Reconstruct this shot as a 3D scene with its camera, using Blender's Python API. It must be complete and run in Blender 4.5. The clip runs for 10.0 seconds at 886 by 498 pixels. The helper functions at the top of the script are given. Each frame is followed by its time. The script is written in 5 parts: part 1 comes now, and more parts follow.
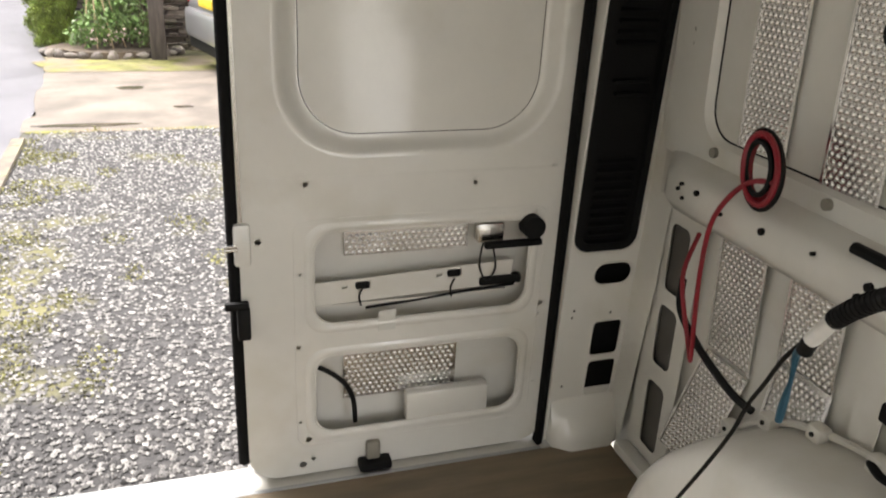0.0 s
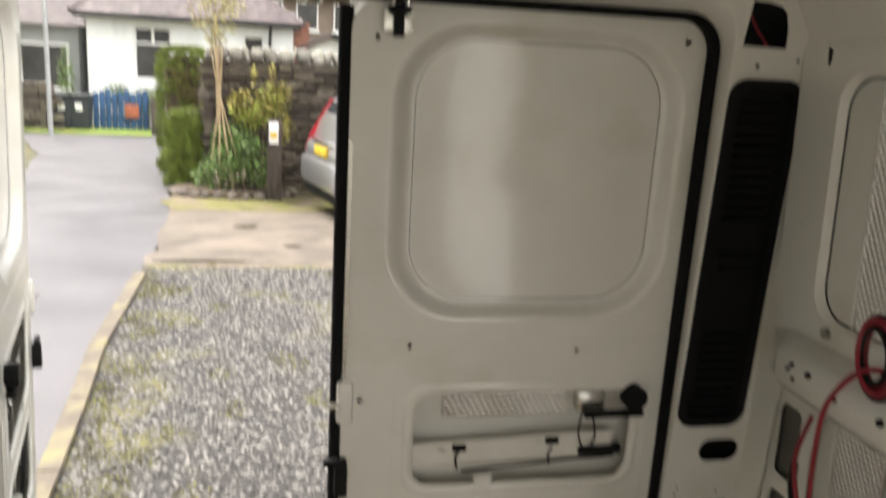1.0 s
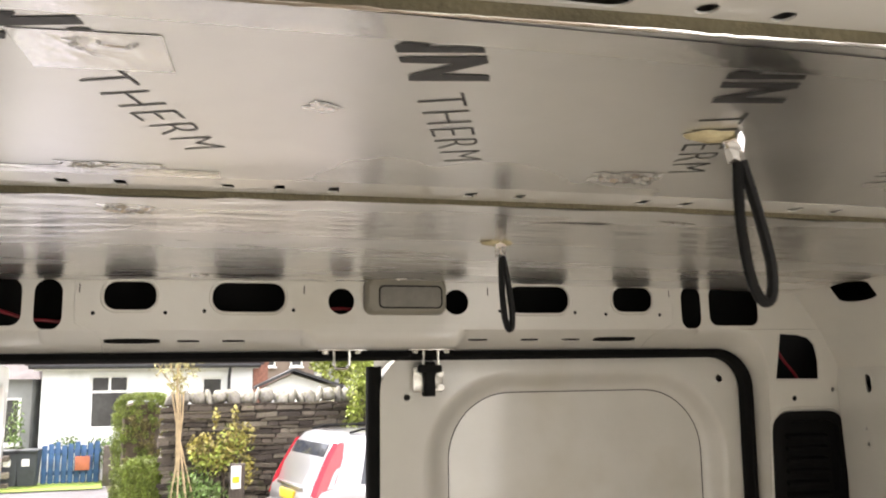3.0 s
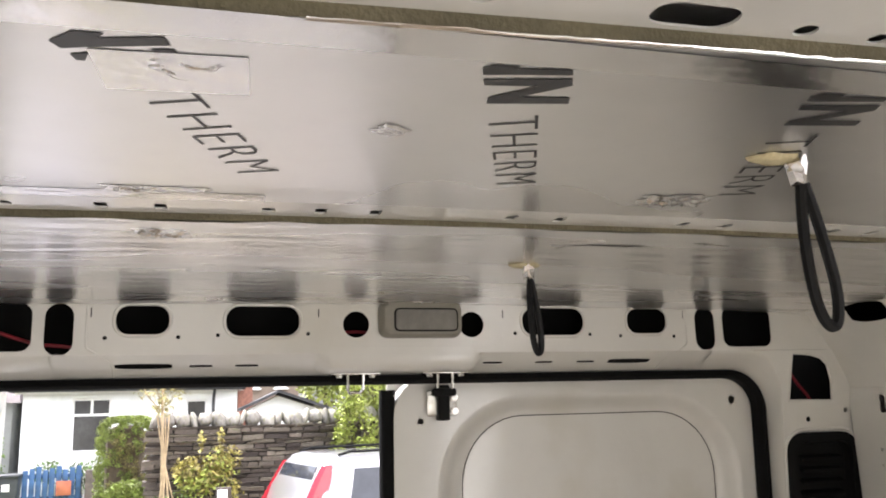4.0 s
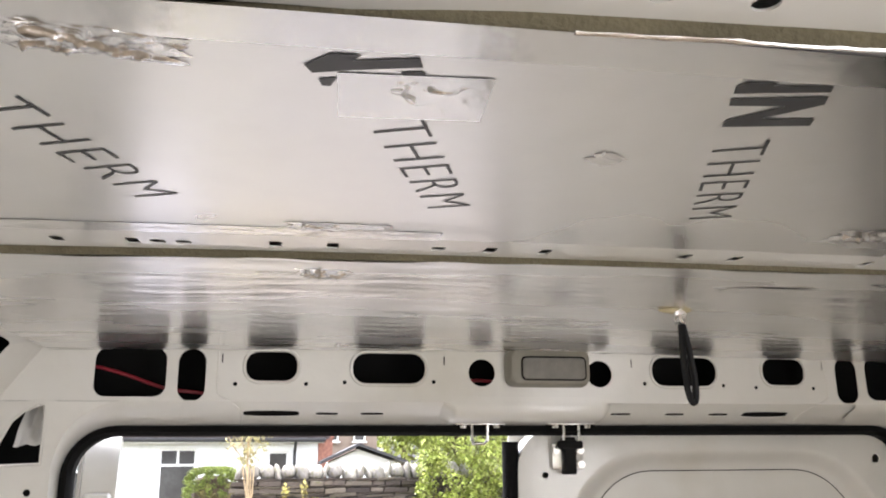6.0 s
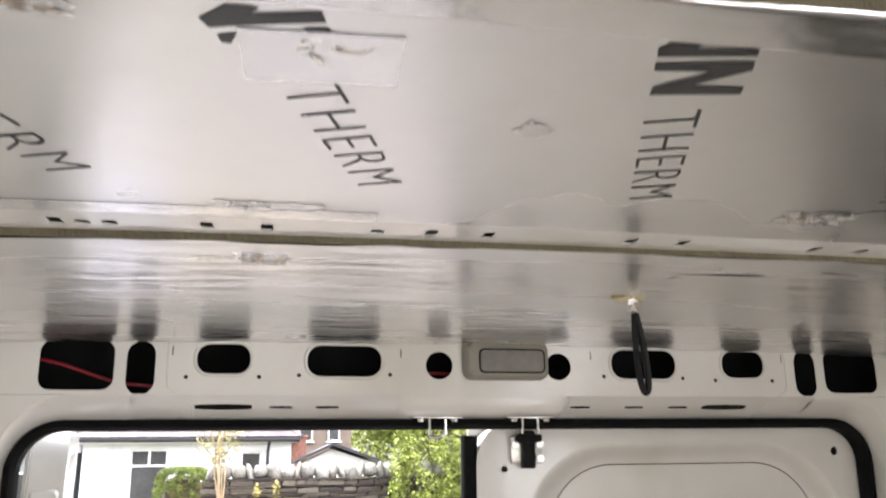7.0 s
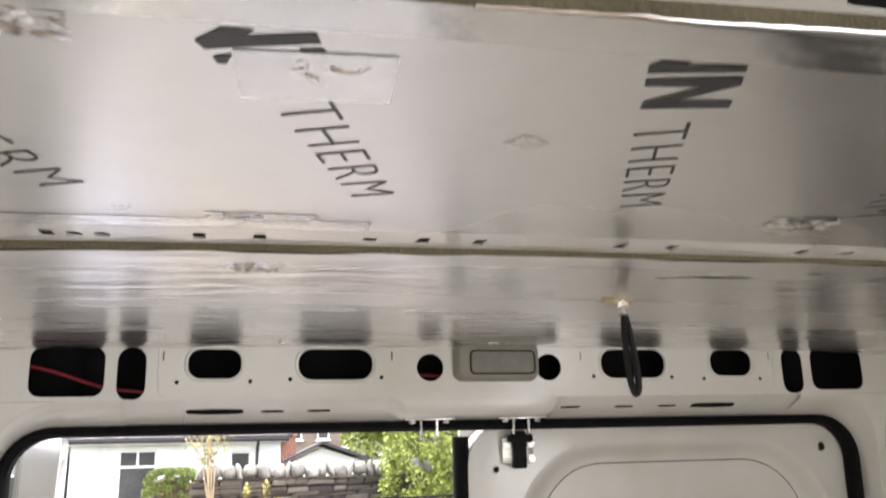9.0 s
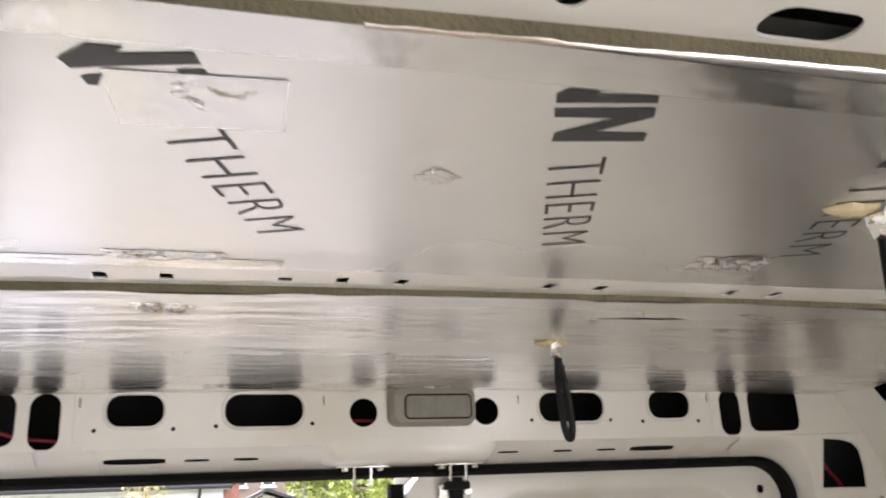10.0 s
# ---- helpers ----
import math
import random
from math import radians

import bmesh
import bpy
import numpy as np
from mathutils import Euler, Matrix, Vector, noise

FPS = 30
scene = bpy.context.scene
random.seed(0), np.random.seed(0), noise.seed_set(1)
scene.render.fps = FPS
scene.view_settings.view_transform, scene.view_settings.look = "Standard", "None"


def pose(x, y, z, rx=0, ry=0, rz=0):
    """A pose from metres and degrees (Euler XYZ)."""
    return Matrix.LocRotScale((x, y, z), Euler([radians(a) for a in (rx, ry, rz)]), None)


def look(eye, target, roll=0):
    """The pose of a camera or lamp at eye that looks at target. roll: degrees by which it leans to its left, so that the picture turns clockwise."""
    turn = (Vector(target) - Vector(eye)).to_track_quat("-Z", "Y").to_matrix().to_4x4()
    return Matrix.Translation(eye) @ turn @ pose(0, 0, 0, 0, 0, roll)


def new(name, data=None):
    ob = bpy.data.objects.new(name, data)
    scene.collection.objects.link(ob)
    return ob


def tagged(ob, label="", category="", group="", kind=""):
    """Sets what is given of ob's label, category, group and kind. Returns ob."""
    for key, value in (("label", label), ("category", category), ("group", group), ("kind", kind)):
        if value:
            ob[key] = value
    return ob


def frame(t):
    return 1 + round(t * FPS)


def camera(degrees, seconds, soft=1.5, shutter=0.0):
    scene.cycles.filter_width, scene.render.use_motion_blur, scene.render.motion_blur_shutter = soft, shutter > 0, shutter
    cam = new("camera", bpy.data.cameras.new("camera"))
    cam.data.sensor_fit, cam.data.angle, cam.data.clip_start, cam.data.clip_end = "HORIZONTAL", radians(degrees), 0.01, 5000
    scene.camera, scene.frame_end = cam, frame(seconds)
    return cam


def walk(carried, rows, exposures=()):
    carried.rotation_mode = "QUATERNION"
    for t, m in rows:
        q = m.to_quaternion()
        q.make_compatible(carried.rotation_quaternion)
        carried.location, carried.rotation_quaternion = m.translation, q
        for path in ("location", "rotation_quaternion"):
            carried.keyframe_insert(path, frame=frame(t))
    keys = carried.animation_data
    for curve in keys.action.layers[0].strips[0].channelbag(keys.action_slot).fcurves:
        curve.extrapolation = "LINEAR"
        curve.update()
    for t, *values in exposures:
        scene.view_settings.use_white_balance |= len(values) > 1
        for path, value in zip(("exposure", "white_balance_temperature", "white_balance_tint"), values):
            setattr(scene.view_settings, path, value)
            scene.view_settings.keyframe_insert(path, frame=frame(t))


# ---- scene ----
cam = camera(56.4, 10.0, soft=1.9, shutter=0.45)
PATH = [
    (0, (-0.134, 0.095, 1.320), (0.465, 1.846, 0.562), 2.8),
    (0.5, (-0.131, 0.084, 1.334), (0.413, 1.890, 0.668), 2.6),
    (1, (-0.155, 0.087, 1.380), (0.233, 1.998, 0.933), 3.1),
    (1.3, (-0.170, 0.09, 1.400), (0.198, 2.053, 1.243), 2.0),
    (1.5, (-0.185, 0.092, 1.412), (0.205, 2.052, 1.346), 1.2),
    (2, (-0.202, 0.132, 1.414), (0.167, 2.097, 1.391), -0.5),
    (2.5, (-0.213, 0.173, 1.432), (0.156, 2.135, 1.549), -1.5),
    (3, (-0.283, 0.214, 1.442), (0.197, 2.128, 1.763), -1.0),
    (4.5, (-0.340, 0.246, 1.450), (0.178, 2.139, 1.833), -1.5),
    (5, (-0.360, 0.258, 1.450), (0.128, 2.151, 1.875), -1.8),
    (5.5, (-0.407, 0.265, 1.446), (-0.044, 2.175, 1.917), -0.8),
    (5.7, (-0.418, 0.278, 1.443), (-0.089, 2.190, 1.927), -0.4),
    (6.8, (-0.379, 0.29, 1.445), (-0.004, 2.188, 1.954), -0.6),
    (7, (-0.377, 0.301, 1.434), (0.013, 2.199, 1.929), -0.7),
    (7.5, (-0.392, 0.326, 1.397), (0.028, 2.231, 1.837), -0.9),
    (8, (-0.398, 0.341, 1.378), (0.031, 2.257, 1.759), -1.0),
    (8.5, (-0.392, 0.317, 1.405), (0.03, 2.232, 1.798), -1.3),
    (9, (-0.382, 0.295, 1.442), (0.038, 2.189, 1.929), -1.5),
    (9.5, (-0.374, 0.288, 1.456), (0.068, 2.156, 2.017), -1.7),
    (10, (-0.352, 0.317, 1.447), (0.183, 2.154, 2.027), -2.4),
]
walk(cam, [(t, look(eye, target, roll)) for t, eye, target, roll in PATH],
     [(0, 1.81, 6550, 12.5), (0.6, 1.71, 6550, 12.5), (1, 1.41, 6800, 11), (1.5, 1.51, 7050, 11), (2.2, 1.68, 7050, 11.5), (3, 2.02, 6750, 15), (4.5, 2.12, 6250, 17), (5.5, 2.27, 6200, 17), (7, 2.33, 6150, 17), (8.5, 2.16, 6200, 17), (9, 2.22, 6200, 17), (9.5, 2.35, 6250, 17), (10, 2.42, 6250, 17)])


# ---- light ----
world = bpy.data.worlds.new("world")
scene.world = world
world.use_nodes = True
wn, wl = world.node_tree.nodes, world.node_tree.links
sky = wn.new("ShaderNodeTexSky")
sky.sky_type = "NISHITA"
sky.sun_disc = False
sky.sun_elevation, sky.sun_rotation = radians(52), radians(135)
sky.air_density, sky.dust_density, sky.ozone_density = 1.2, 3.0, 1.0
grey = wn.new("ShaderNodeHueSaturation")
grey.inputs["Saturation"].default_value = 0.25
wl.new(sky.outputs[0], grey.inputs["Color"])
wl.new(grey.outputs[0], wn["Background"].inputs[0])
wn["Background"].inputs[1].default_value = 0.15
sun_data = bpy.data.lights.new("sun", "SUN")
sun_data.energy, sun_data.angle, sun_data.color = 4.0, radians(30), (1.0, 0.97, 0.93)
sun = new("sun", sun_data)
sun.matrix_world = pose(0, 0, 30, 38, 0, 225)


def opening_light(name, m, w, h, watts):
    data = bpy.data.lights.new(name, "AREA")
    data.shape, data.size, data.size_y, data.energy, data.color = "RECTANGLE", w, h, watts, (1.0, 0.985, 0.96)
    ob = new(name, data)
    ob.matrix_world = m
    return ob


# daylight through the side loading door and through the cab, both behind the camera
opening_light("side_door_daylight", look((0.965, -0.94, 0.72), (-0.4, -0.94, 0.70)), 1.3, 1.35, 7.0)
opening_light("cab_daylight", look((-0.42, -2.45, 0.92), (0.55, 1.6, 0.9)), 0.95, 1.1, 1.5)


# ---- materials ----
def material(name, colour, rough=0.5, metal=0.0, vary=0.06, scale=6.0, bump=0.0, bump_scale=60.0, stain=None, stain_at=(0.55, 0.7),
             stain_scale=2.5, stretch=(1, 1, 1), rough_vary=0.0, per_object=0.0, per_island=0.0, coat=0.0, spec=0.5, coat_rough=0.03):
    m = bpy.data.materials.new(name)
    m.use_nodes = True
    n, l = m.node_tree.nodes, m.node_tree.links
    b = n["Principled BSDF"]
    b.inputs["Roughness"].default_value, b.inputs["Metallic"].default_value = rough, metal
    b.inputs["Coat Weight"].default_value, b.inputs["Coat Roughness"].default_value = coat, coat_rough
    b.inputs["Specular IOR Level"].default_value = spec
    co, mp = n.new("ShaderNodeTexCoord"), n.new("ShaderNodeMapping")
    mp.inputs["Scale"].default_value = stretch
    l.new(co.outputs["Object"], mp.inputs["Vector"])

    def noise_at(s, detail=4.0):
        t = n.new("ShaderNodeTexNoise")
        t.inputs["Scale"].default_value, t.inputs["Detail"].default_value = s, detail
        l.new(mp.outputs[0], t.inputs["Vector"])
        return t

    def mix(a, bcol, fac, mode="MIX"):
        x = n.new("ShaderNodeMix")
        x.data_type, x.blend_type = "RGBA", mode
        for sock, val in ((x.inputs[6], a), (x.inputs[7], bcol), (x.inputs[0], fac)):
            if isinstance(val, (tuple, list)):
                sock.default_value = (*val, 1)
            elif isinstance(val, float):
                sock.default_value = val
            else:
                l.new(val, sock)
        return x.outputs[2]

    def span(value, lo, hi, a=0.0, z=1.0):
        r = n.new("ShaderNodeMapRange")
        for i, v in enumerate((lo, hi, a, z)):
            r.inputs[i + 1].default_value = v
        l.new(value, r.inputs[0])
        return r.outputs[0]

    big = noise_at(scale)
    dark, light = tuple(c * (1 - vary * 2) for c in colour), tuple(min(1, c * (1 + vary * 2)) for c in colour)
    col = mix(dark, light, span(big.outputs[0], 0.3, 0.7))
    fine = noise_at(scale * 14, 3.0)
    col = mix(col, tuple(c * 0.75 for c in colour), span(fine.outputs[0], 0.45, 0.8, 0.0, min(1.0, vary * 3)))
    if stain:
        st = noise_at(stain_scale, 6.0)
        col = mix(col, stain, span(st.outputs[0], *stain_at))
    if per_object or per_island:
        if per_object:
            src = n.new("ShaderNodeObjectInfo").outputs["Random"]
        else:
            src = n.new("ShaderNodeNewGeometry").outputs["Random Per Island"]
        a = per_object or per_island
        hsv = n.new("ShaderNodeHueSaturation")
        l.new(col, hsv.inputs["Color"])
        l.new(span(src, 0, 1, 1 - a, 1 + a), hsv.inputs["Value"])
        l.new(span(src, 0, 1, 0.5 - a * 0.03, 0.5 + a * 0.03), hsv.inputs["Hue"])
        col = hsv.outputs[0]
    l.new(col, b.inputs["Base Color"])
    if rough_vary:
        l.new(span(big.outputs[0], 0.3, 0.7, rough - rough_vary, rough + rough_vary), b.inputs["Roughness"])
    if bump:
        bt = noise_at(bump_scale, 3.0)
        bp = n.new("ShaderNodeBump")
        bp.inputs["Strength"].default_value, bp.inputs["Distance"].default_value = bump, 0.01
        l.new(bt.outputs[0], bp.inputs["Height"])
        l.new(bp.outputs[0], b.inputs["Normal"])
    return m


M = {}
M["van_paint"] = material("van_paint", (0.70, 0.69, 0.645), 0.42, coat=0.85, coat_rough=0.10, vary=0.03, scale=3, bump=0.05, bump_scale=45, stain=(0.55, 0.52, 0.43), stain_at=(0.56, 0.85), stain_scale=3.5, rough_vary=0.1)
M["rubber"] = material("rubber", (0.006, 0.006, 0.006), 0.7, spec=0.12, vary=0.1, bump=0.1, bump_scale=200)
M["black_plastic"] = material("black_plastic", (0.007, 0.007, 0.007), 0.6, spec=0.14, vary=0.1, bump=0.08, bump_scale=300)
M["cable_black"] = material("cable_black", (0.007, 0.007, 0.007), 0.5, spec=0.2, vary=0.1)
M["cable_red"] = material("cable_red", (0.24, 0.007, 0.018), 0.4, vary=0.08)
M["tape_blue"] = material("tape_blue", (0.012, 0.08, 0.13), 0.4, vary=0.1, bump=0.1)
M["grey_plastic"] = material("grey_plastic", (0.25, 0.235, 0.195), 0.5, vary=0.03, bump=0.05, bump_scale=250)
M["lamp_lens"] = material("lamp_lens", (0.20, 0.19, 0.165), 0.45, vary=0.08, scale=40)
M["steel"] = material("steel", (0.62, 0.61, 0.58), 0.25, 1.0, vary=0.05, scale=30)
M["foil_board"] = material("foil_board", (0.88, 0.87, 0.86), 0.30, 1.0, vary=0.03, scale=2.5, bump=0.11, bump_scale=13, rough_vary=0.06)
M["foil_wrinkled"] = material("foil_wrinkled", (0.86, 0.85, 0.84), 0.27, 1.0, vary=0.03, scale=2.5, bump=0.26, bump_scale=14, stretch=(0.5, 2.6, 1), rough_vary=0.05)
M["foil_tape"] = material("foil_tape", (0.87, 0.86, 0.85), 0.22, 1.0, vary=0.03, scale=8, bump=0.12, bump_scale=22)
M["foil_bubble"] = material("foil_bubble", (0.80, 0.79, 0.77), 0.2, 1.0, vary=0.05, scale=8)
M["foam"] = material("foam", (0.14, 0.122, 0.075), 0.9, vary=0.1, scale=25, bump=0.4, bump_scale=220)
M["foam_filler"] = material("foam_filler", (0.52, 0.45, 0.27), 0.75, vary=0.1, scale=40, bump=0.3, bump_scale=150)
M["ink"] = material("ink", (0.025, 0.024, 0.026), 0.38, vary=0.1, scale=30)
M["plywood"] = material("plywood", (0.20, 0.155, 0.10), 0.55, vary=0.12, scale=3, stretch=(1, 6, 1), bump=0.1, bump_scale=40, stain=(0.12, 0.095, 0.065), stain_at=(0.5, 0.75))
M["galvanised"] = material("galvanised", (0.45, 0.46, 0.47), 0.45, 0.6, vary=0.06)
M["white_tape"] = material("white_tape", (0.72, 0.71, 0.68), 0.35, vary=0.04, bump=0.2, bump_scale=50)
# dark grey that paints the shade inside the lower wall slots
M["slot_shade"] = material("slot_shade", (0.10, 0.095, 0.085), 0.6, vary=0.1)
M["clear_plastic"] = material("clear_plastic", (0.62, 0.62, 0.58), 0.15, vary=0.05)
# near-black colour for the shade inside hollow metal that is white itself
M["shade_black"] = material("shade_black", (0.006, 0.0058, 0.0055), 0.8, spec=0.2, vary=0.1)


# ---- mesh helpers ----
LEAF = Matrix.Identity(4)


def part(name, bm, mat, parent=None, label="", smooth=38):
    bmesh.ops.transform(bm, matrix=LEAF, verts=bm.verts[:])
    bmesh.ops.recalc_face_normals(bm, faces=bm.faces[:])
    for f in bm.faces:
        f.smooth = True
    for e in bm.edges:
        e.smooth = len(e.link_faces) == 2 and e.calc_face_angle(0) < radians(smooth)
    me = bpy.data.meshes.new(name)
    bm.to_mesh(me)
    bm.free()
    me.materials.append(M[mat])
    ob = new(name, me)
    if parent:
        ob.parent = parent
    return tagged(ob, label)


def thing(name, label, category, group="", kind="", m=None):
    ob = new(name)
    ob.empty_display_size = 0.1
    if m is not None:
        ob.matrix_basis = m
    return tagged(ob, label, category, group, kind)


def box(bm, x0, x1, y0, y1, z0, z1, bevel=0.0, m=None):
    r = bmesh.ops.create_cube(bm, size=1)
    vs = r["verts"]
    for v in vs:
        v.co = Vector(((x0 + x1) / 2 + v.co.x * (x1 - x0), (y0 + y1) / 2 + v.co.y * (y1 - y0), (z0 + z1) / 2 + v.co.z * (z1 - z0)))
    if bevel:
        es = list({e for v in vs for e in v.link_edges})
        out = bmesh.ops.bevel(bm, geom=es, offset=bevel, segments=2, affect="EDGES", profile=0.5)
        vs = out["verts"] + [v for v in vs if v.is_valid]
    if m is not None:
        bmesh.ops.transform(bm, matrix=m, verts=list({v for v in vs if v.is_valid}))
    return bm


def boxed(*a, **k):
    return box(bmesh.new(), *a, **k)


def rrect(u0, u1, v0, v1, r, n=5):
    r = min(r, (u1 - u0) / 2 - 1e-4, (v1 - v0) / 2 - 1e-4)
    pts = []
    for cu, cv, a0 in ((u1 - r, v1 - r, 0), (u0 + r, v1 - r, 90), (u0 + r, v0 + r, 180), (u1 - r, v0 + r, 270)):
        for i in range(n + 1):
            a = radians(a0 + 90 * i / n)
            pts.append((cu + r * math.cos(a), cv + r * math.sin(a)))
    return pts


def disc(u, v, r, n=10):
    return [(u + r * math.cos(2 * math.pi * i / n), v + r * math.sin(2 * math.pi * i / n)) for i in range(n)]


def plate(outer, holes, place, depth, bm=None):
    """A sheet with holes: place(u, v, d) gives the point, d runs from 0 to depth through the sheet."""
    bm = bm or bmesh.new()
    flat = bmesh.new()
    edges = []
    for loop in (outer, *holes):
        vs = [flat.verts.new((p[0], p[1], 0)) for p in loop]
        edges += [flat.edges.new((vs[i], vs[(i + 1) % len(vs)])) for i in range(len(vs))]
    bmesh.ops.triangle_fill(flat, use_beauty=True, use_dissolve=False, edges=edges)
    flat.verts.index_update()
    front = [bm.verts.new(place(v.co.x, v.co.y, 0)) for v in flat.verts]
    back = [bm.verts.new(place(v.co.x, v.co.y, depth)) for v in flat.verts]
    for f in flat.faces:
        ids = [v.index for v in f.verts]
        bm.faces.new([front[i] for i in ids])
        bm.faces.new([back[i] for i in reversed(ids)])
    for e in flat.edges:
        if len(e.link_faces) == 1:
            a, b = e.verts[0].index, e.verts[1].index
            bm.faces.new((front[a], front[b], back[b], back[a]))
    flat.free()
    return bm


def loft(loops, closed=True, cap_start=False, cap_end=True, bm=None):
    bm = bm or bmesh.new()
    rows = [[bm.verts.new(p) for p in loop] for loop in loops]
    n = len(rows[0])
    for a, b in zip(rows, rows[1:]):
        for i in range(n if closed else n - 1):
            bm.faces.new((a[i], a[(i + 1) % n], b[(i + 1) % n], b[i]))
    if cap_start:
        bm.faces.new(rows[0])
    if cap_end:
        bm.faces.new(rows[-1])
    return bm


def tube(points, r, closed=False, sides=8, bm=None, smooth_steps=0):
    pts = [Vector(p) for p in points]
    if smooth_steps:
        fine = []
        n = len(pts)
        for i in range(n if closed else n - 1):
            p0, p1, p2, p3 = (pts[(i + k) % n] if closed else pts[max(0, min(n - 1, i + k))] for k in (-1, 0, 1, 2))
            for k in range(smooth_steps):
                t = k / smooth_steps
                fine.append(0.5 * (2 * p1 + (p2 - p0) * t + (2 * p0 - 5 * p1 + 4 * p2 - p3) * t * t + (3 * p1 - p0 - 3 * p2 + p3) * t ** 3))
        if not closed:
            fine.append(pts[-1])
        pts = fine
    bm = bm or bmesh.new()
    n = len(pts)
    rows, side = [], None
    for i, p in enumerate(pts):
        d = (pts[(i + 1) % n] - pts[i - 1]) if closed else (pts[min(n - 1, i + 1)] - pts[max(0, i - 1)])
        d.normalize()
        if side is None:
            side = d.cross(Vector((0.31, 0.2, 0.93))).normalized()
        side = (side - d * side.dot(d)).normalized()
        up = d.cross(side)
        rr = r(i / (n - 1)) if callable(r) else r
        rows.append([bm.verts.new(p + rr * (math.cos(2 * math.pi * k / sides) * side + math.sin(2 * math.pi * k / sides) * up)) for k in range(sides)])
    for i in range(n if closed else n - 1):
        a, b = rows[i], rows[(i + 1) % n]
        for k in range(sides):
            bm.faces.new((a[k], a[(k + 1) % sides], b[(k + 1) % sides], b[k]))
    if not closed:
        bm.faces.new(rows[0])
        bm.faces.new(rows[-1][::-1])
    return bm


def rim(loop, place, r=0.004, d=0.0, bm=None):
    return tube([place(u, v, d) for u, v in loop], r, closed=True, sides=6, bm=bm)


def cyl(p0, p1, r, sides=14, bm=None):
    return tube([p0, p1], r, sides=sides, bm=bm)


def raw_mesh(name, verts, faces, mat, parent=None, label="", kind="", category="", smooth=False):
    me = bpy.data.meshes.new(name)
    me.from_pydata([LEAF @ Vector(v) for v in verts] if LEAF != Matrix.Identity(4) else verts, [], faces)
    me.update()
    if smooth:
        me.shade_smooth()
    me.materials.append(M[mat])
    ob = new(name, me)
    if parent:
        ob.parent = parent
    return tagged(ob, label, category, "", kind)


# ---- van shell ----
floor = part("floor", boxed(-0.93, 0.93, -2.4, 1.752, -0.05, 0.0), "plywood")
tagged(floor, "brown plywood load floor, dusty and scuffed", "floor", "", "structure")
sill = thing("door_sill", "white painted metal sill under the rear doors", "sill", "", "structure")
part("sill_plate", plate(rrect(-0.86, 0.86, 1.754, 1.87, 0.02), [], lambda u, v, d: Vector((u, v, -0.008 - d)), 0.05), "van_paint", sill)
part("step_ridge", boxed(-0.74, 0.74, 1.7535, 1.766, -0.03, 0.0015, bevel=0.003), "galvanised", sill, "grey metal edge strip")
part("rear_bumper", boxed(-0.93, 0.93, 1.865, 1.97, -0.3, -0.13, bevel=0.02), "black_plastic", sill)

LEAN_Y = 0.065


def rear_y(z):
    return 1.786 - LEAN_Y * z


# header above the rear doors
def head(u, v, d):
    return Vector((u, 1.668 + d, v))


def flange(u, v, d):
    return Vector((u, 1.668 + 0.079 * v + d * 0.3, 1.538 - 0.036 * v + d))


header = thing("wall_header", "white metal header with pressed holes over the rear doors", "wall", "", "structure")
slots = []
for e in (-1, 1):
    for a, b, low, rad in ((0.621, 0.73, 1.55, 0.018), (0.56, 0.603, 1.543, 0.021), (0.412, 0.5, 1.574, 0.023), (0.2, 0.327, 1.571, 0.025)):
        slots.append(rrect(min(e * a, e * b), max(e * a, e * b), low - 0.005, 1.6215, rad))
    slots.append(disc(e * 0.105, 1.588, 0.023, 24))
pins = [disc(e * x, z, 0.0035, 8) for e in (-1, 1) for x, z in ((0.513, 1.566), (0.40, 1.567), (0.337, 1.57), (0.188, 1.572))]
pins += [rrect(x - 0.001, x + 0.001, 1.60, 1.615, 0.001, 2) for x in (-0.535, -0.17, 0.165, 0.535)]
part("front_sheet", plate([(-0.90, 1.538), (0.90, 1.538), (0.872, 1.58), (0.84, 1.62), (0.84, 1.66), (-0.84, 1.66), (-0.84, 1.62), (-0.872, 1.58)], slots + pins, head, 0.0015), "van_paint", header)
thin = [rrect(a, b, 0.42, 0.55, 0.06, 3) for a, b in ((-0.382, -0.345), (-0.307, -0.269), (0.136, 0.174), (0.239, 0.275), (0.323, 0.36))]
thin += [rrect(a, b, 0.35, 0.6, 0.1, 3) for a, b in ((-0.5, -0.41), (0.388, 0.477))]
part("lower_flange", plate([(-0.60, 0), (0.60, 0), (0.60, 1), (-0.60, 1)], thin, flange, 0.0015), "van_paint", header)
for loop in slots[2:4] + slots[7:9]:
    part("hole_rim", rim(loop, head, 0.0032, 0.0005), "van_paint", header)
for e in (-1, 1):
    part("panel_seam", tube([head(e * u, v, 0.0) for u, v in ((0.541, 1.62), (0.541, 1.56), (0.537, 1.548), (0.522, 1.5395))] + [flange(e * 0.505, 0.35, 0), flange(e * 0.505, 0.95, 0)], 0.0014, smooth_steps=3, sides=6), "van_paint", header)
# near-black sheets put the shade behind the flange slots and header holes
part("flange_backing", plate([(-0.59, 0.05), (0.59, 0.05), (0.59, 0.95), (-0.59, 0.95)], [], lambda u, v, d: flange(u, v, d + 0.005), 0.001), "shade_black", header)
part("cavity_back", boxed(-0.84, 0.84, 1.76, 1.775, 1.51, 1.665), "shade_black", header)
part("upper_lip", boxed(-0.68, 0.68, 1.755, 1.79, 1.508, 1.53), "van_paint", header)
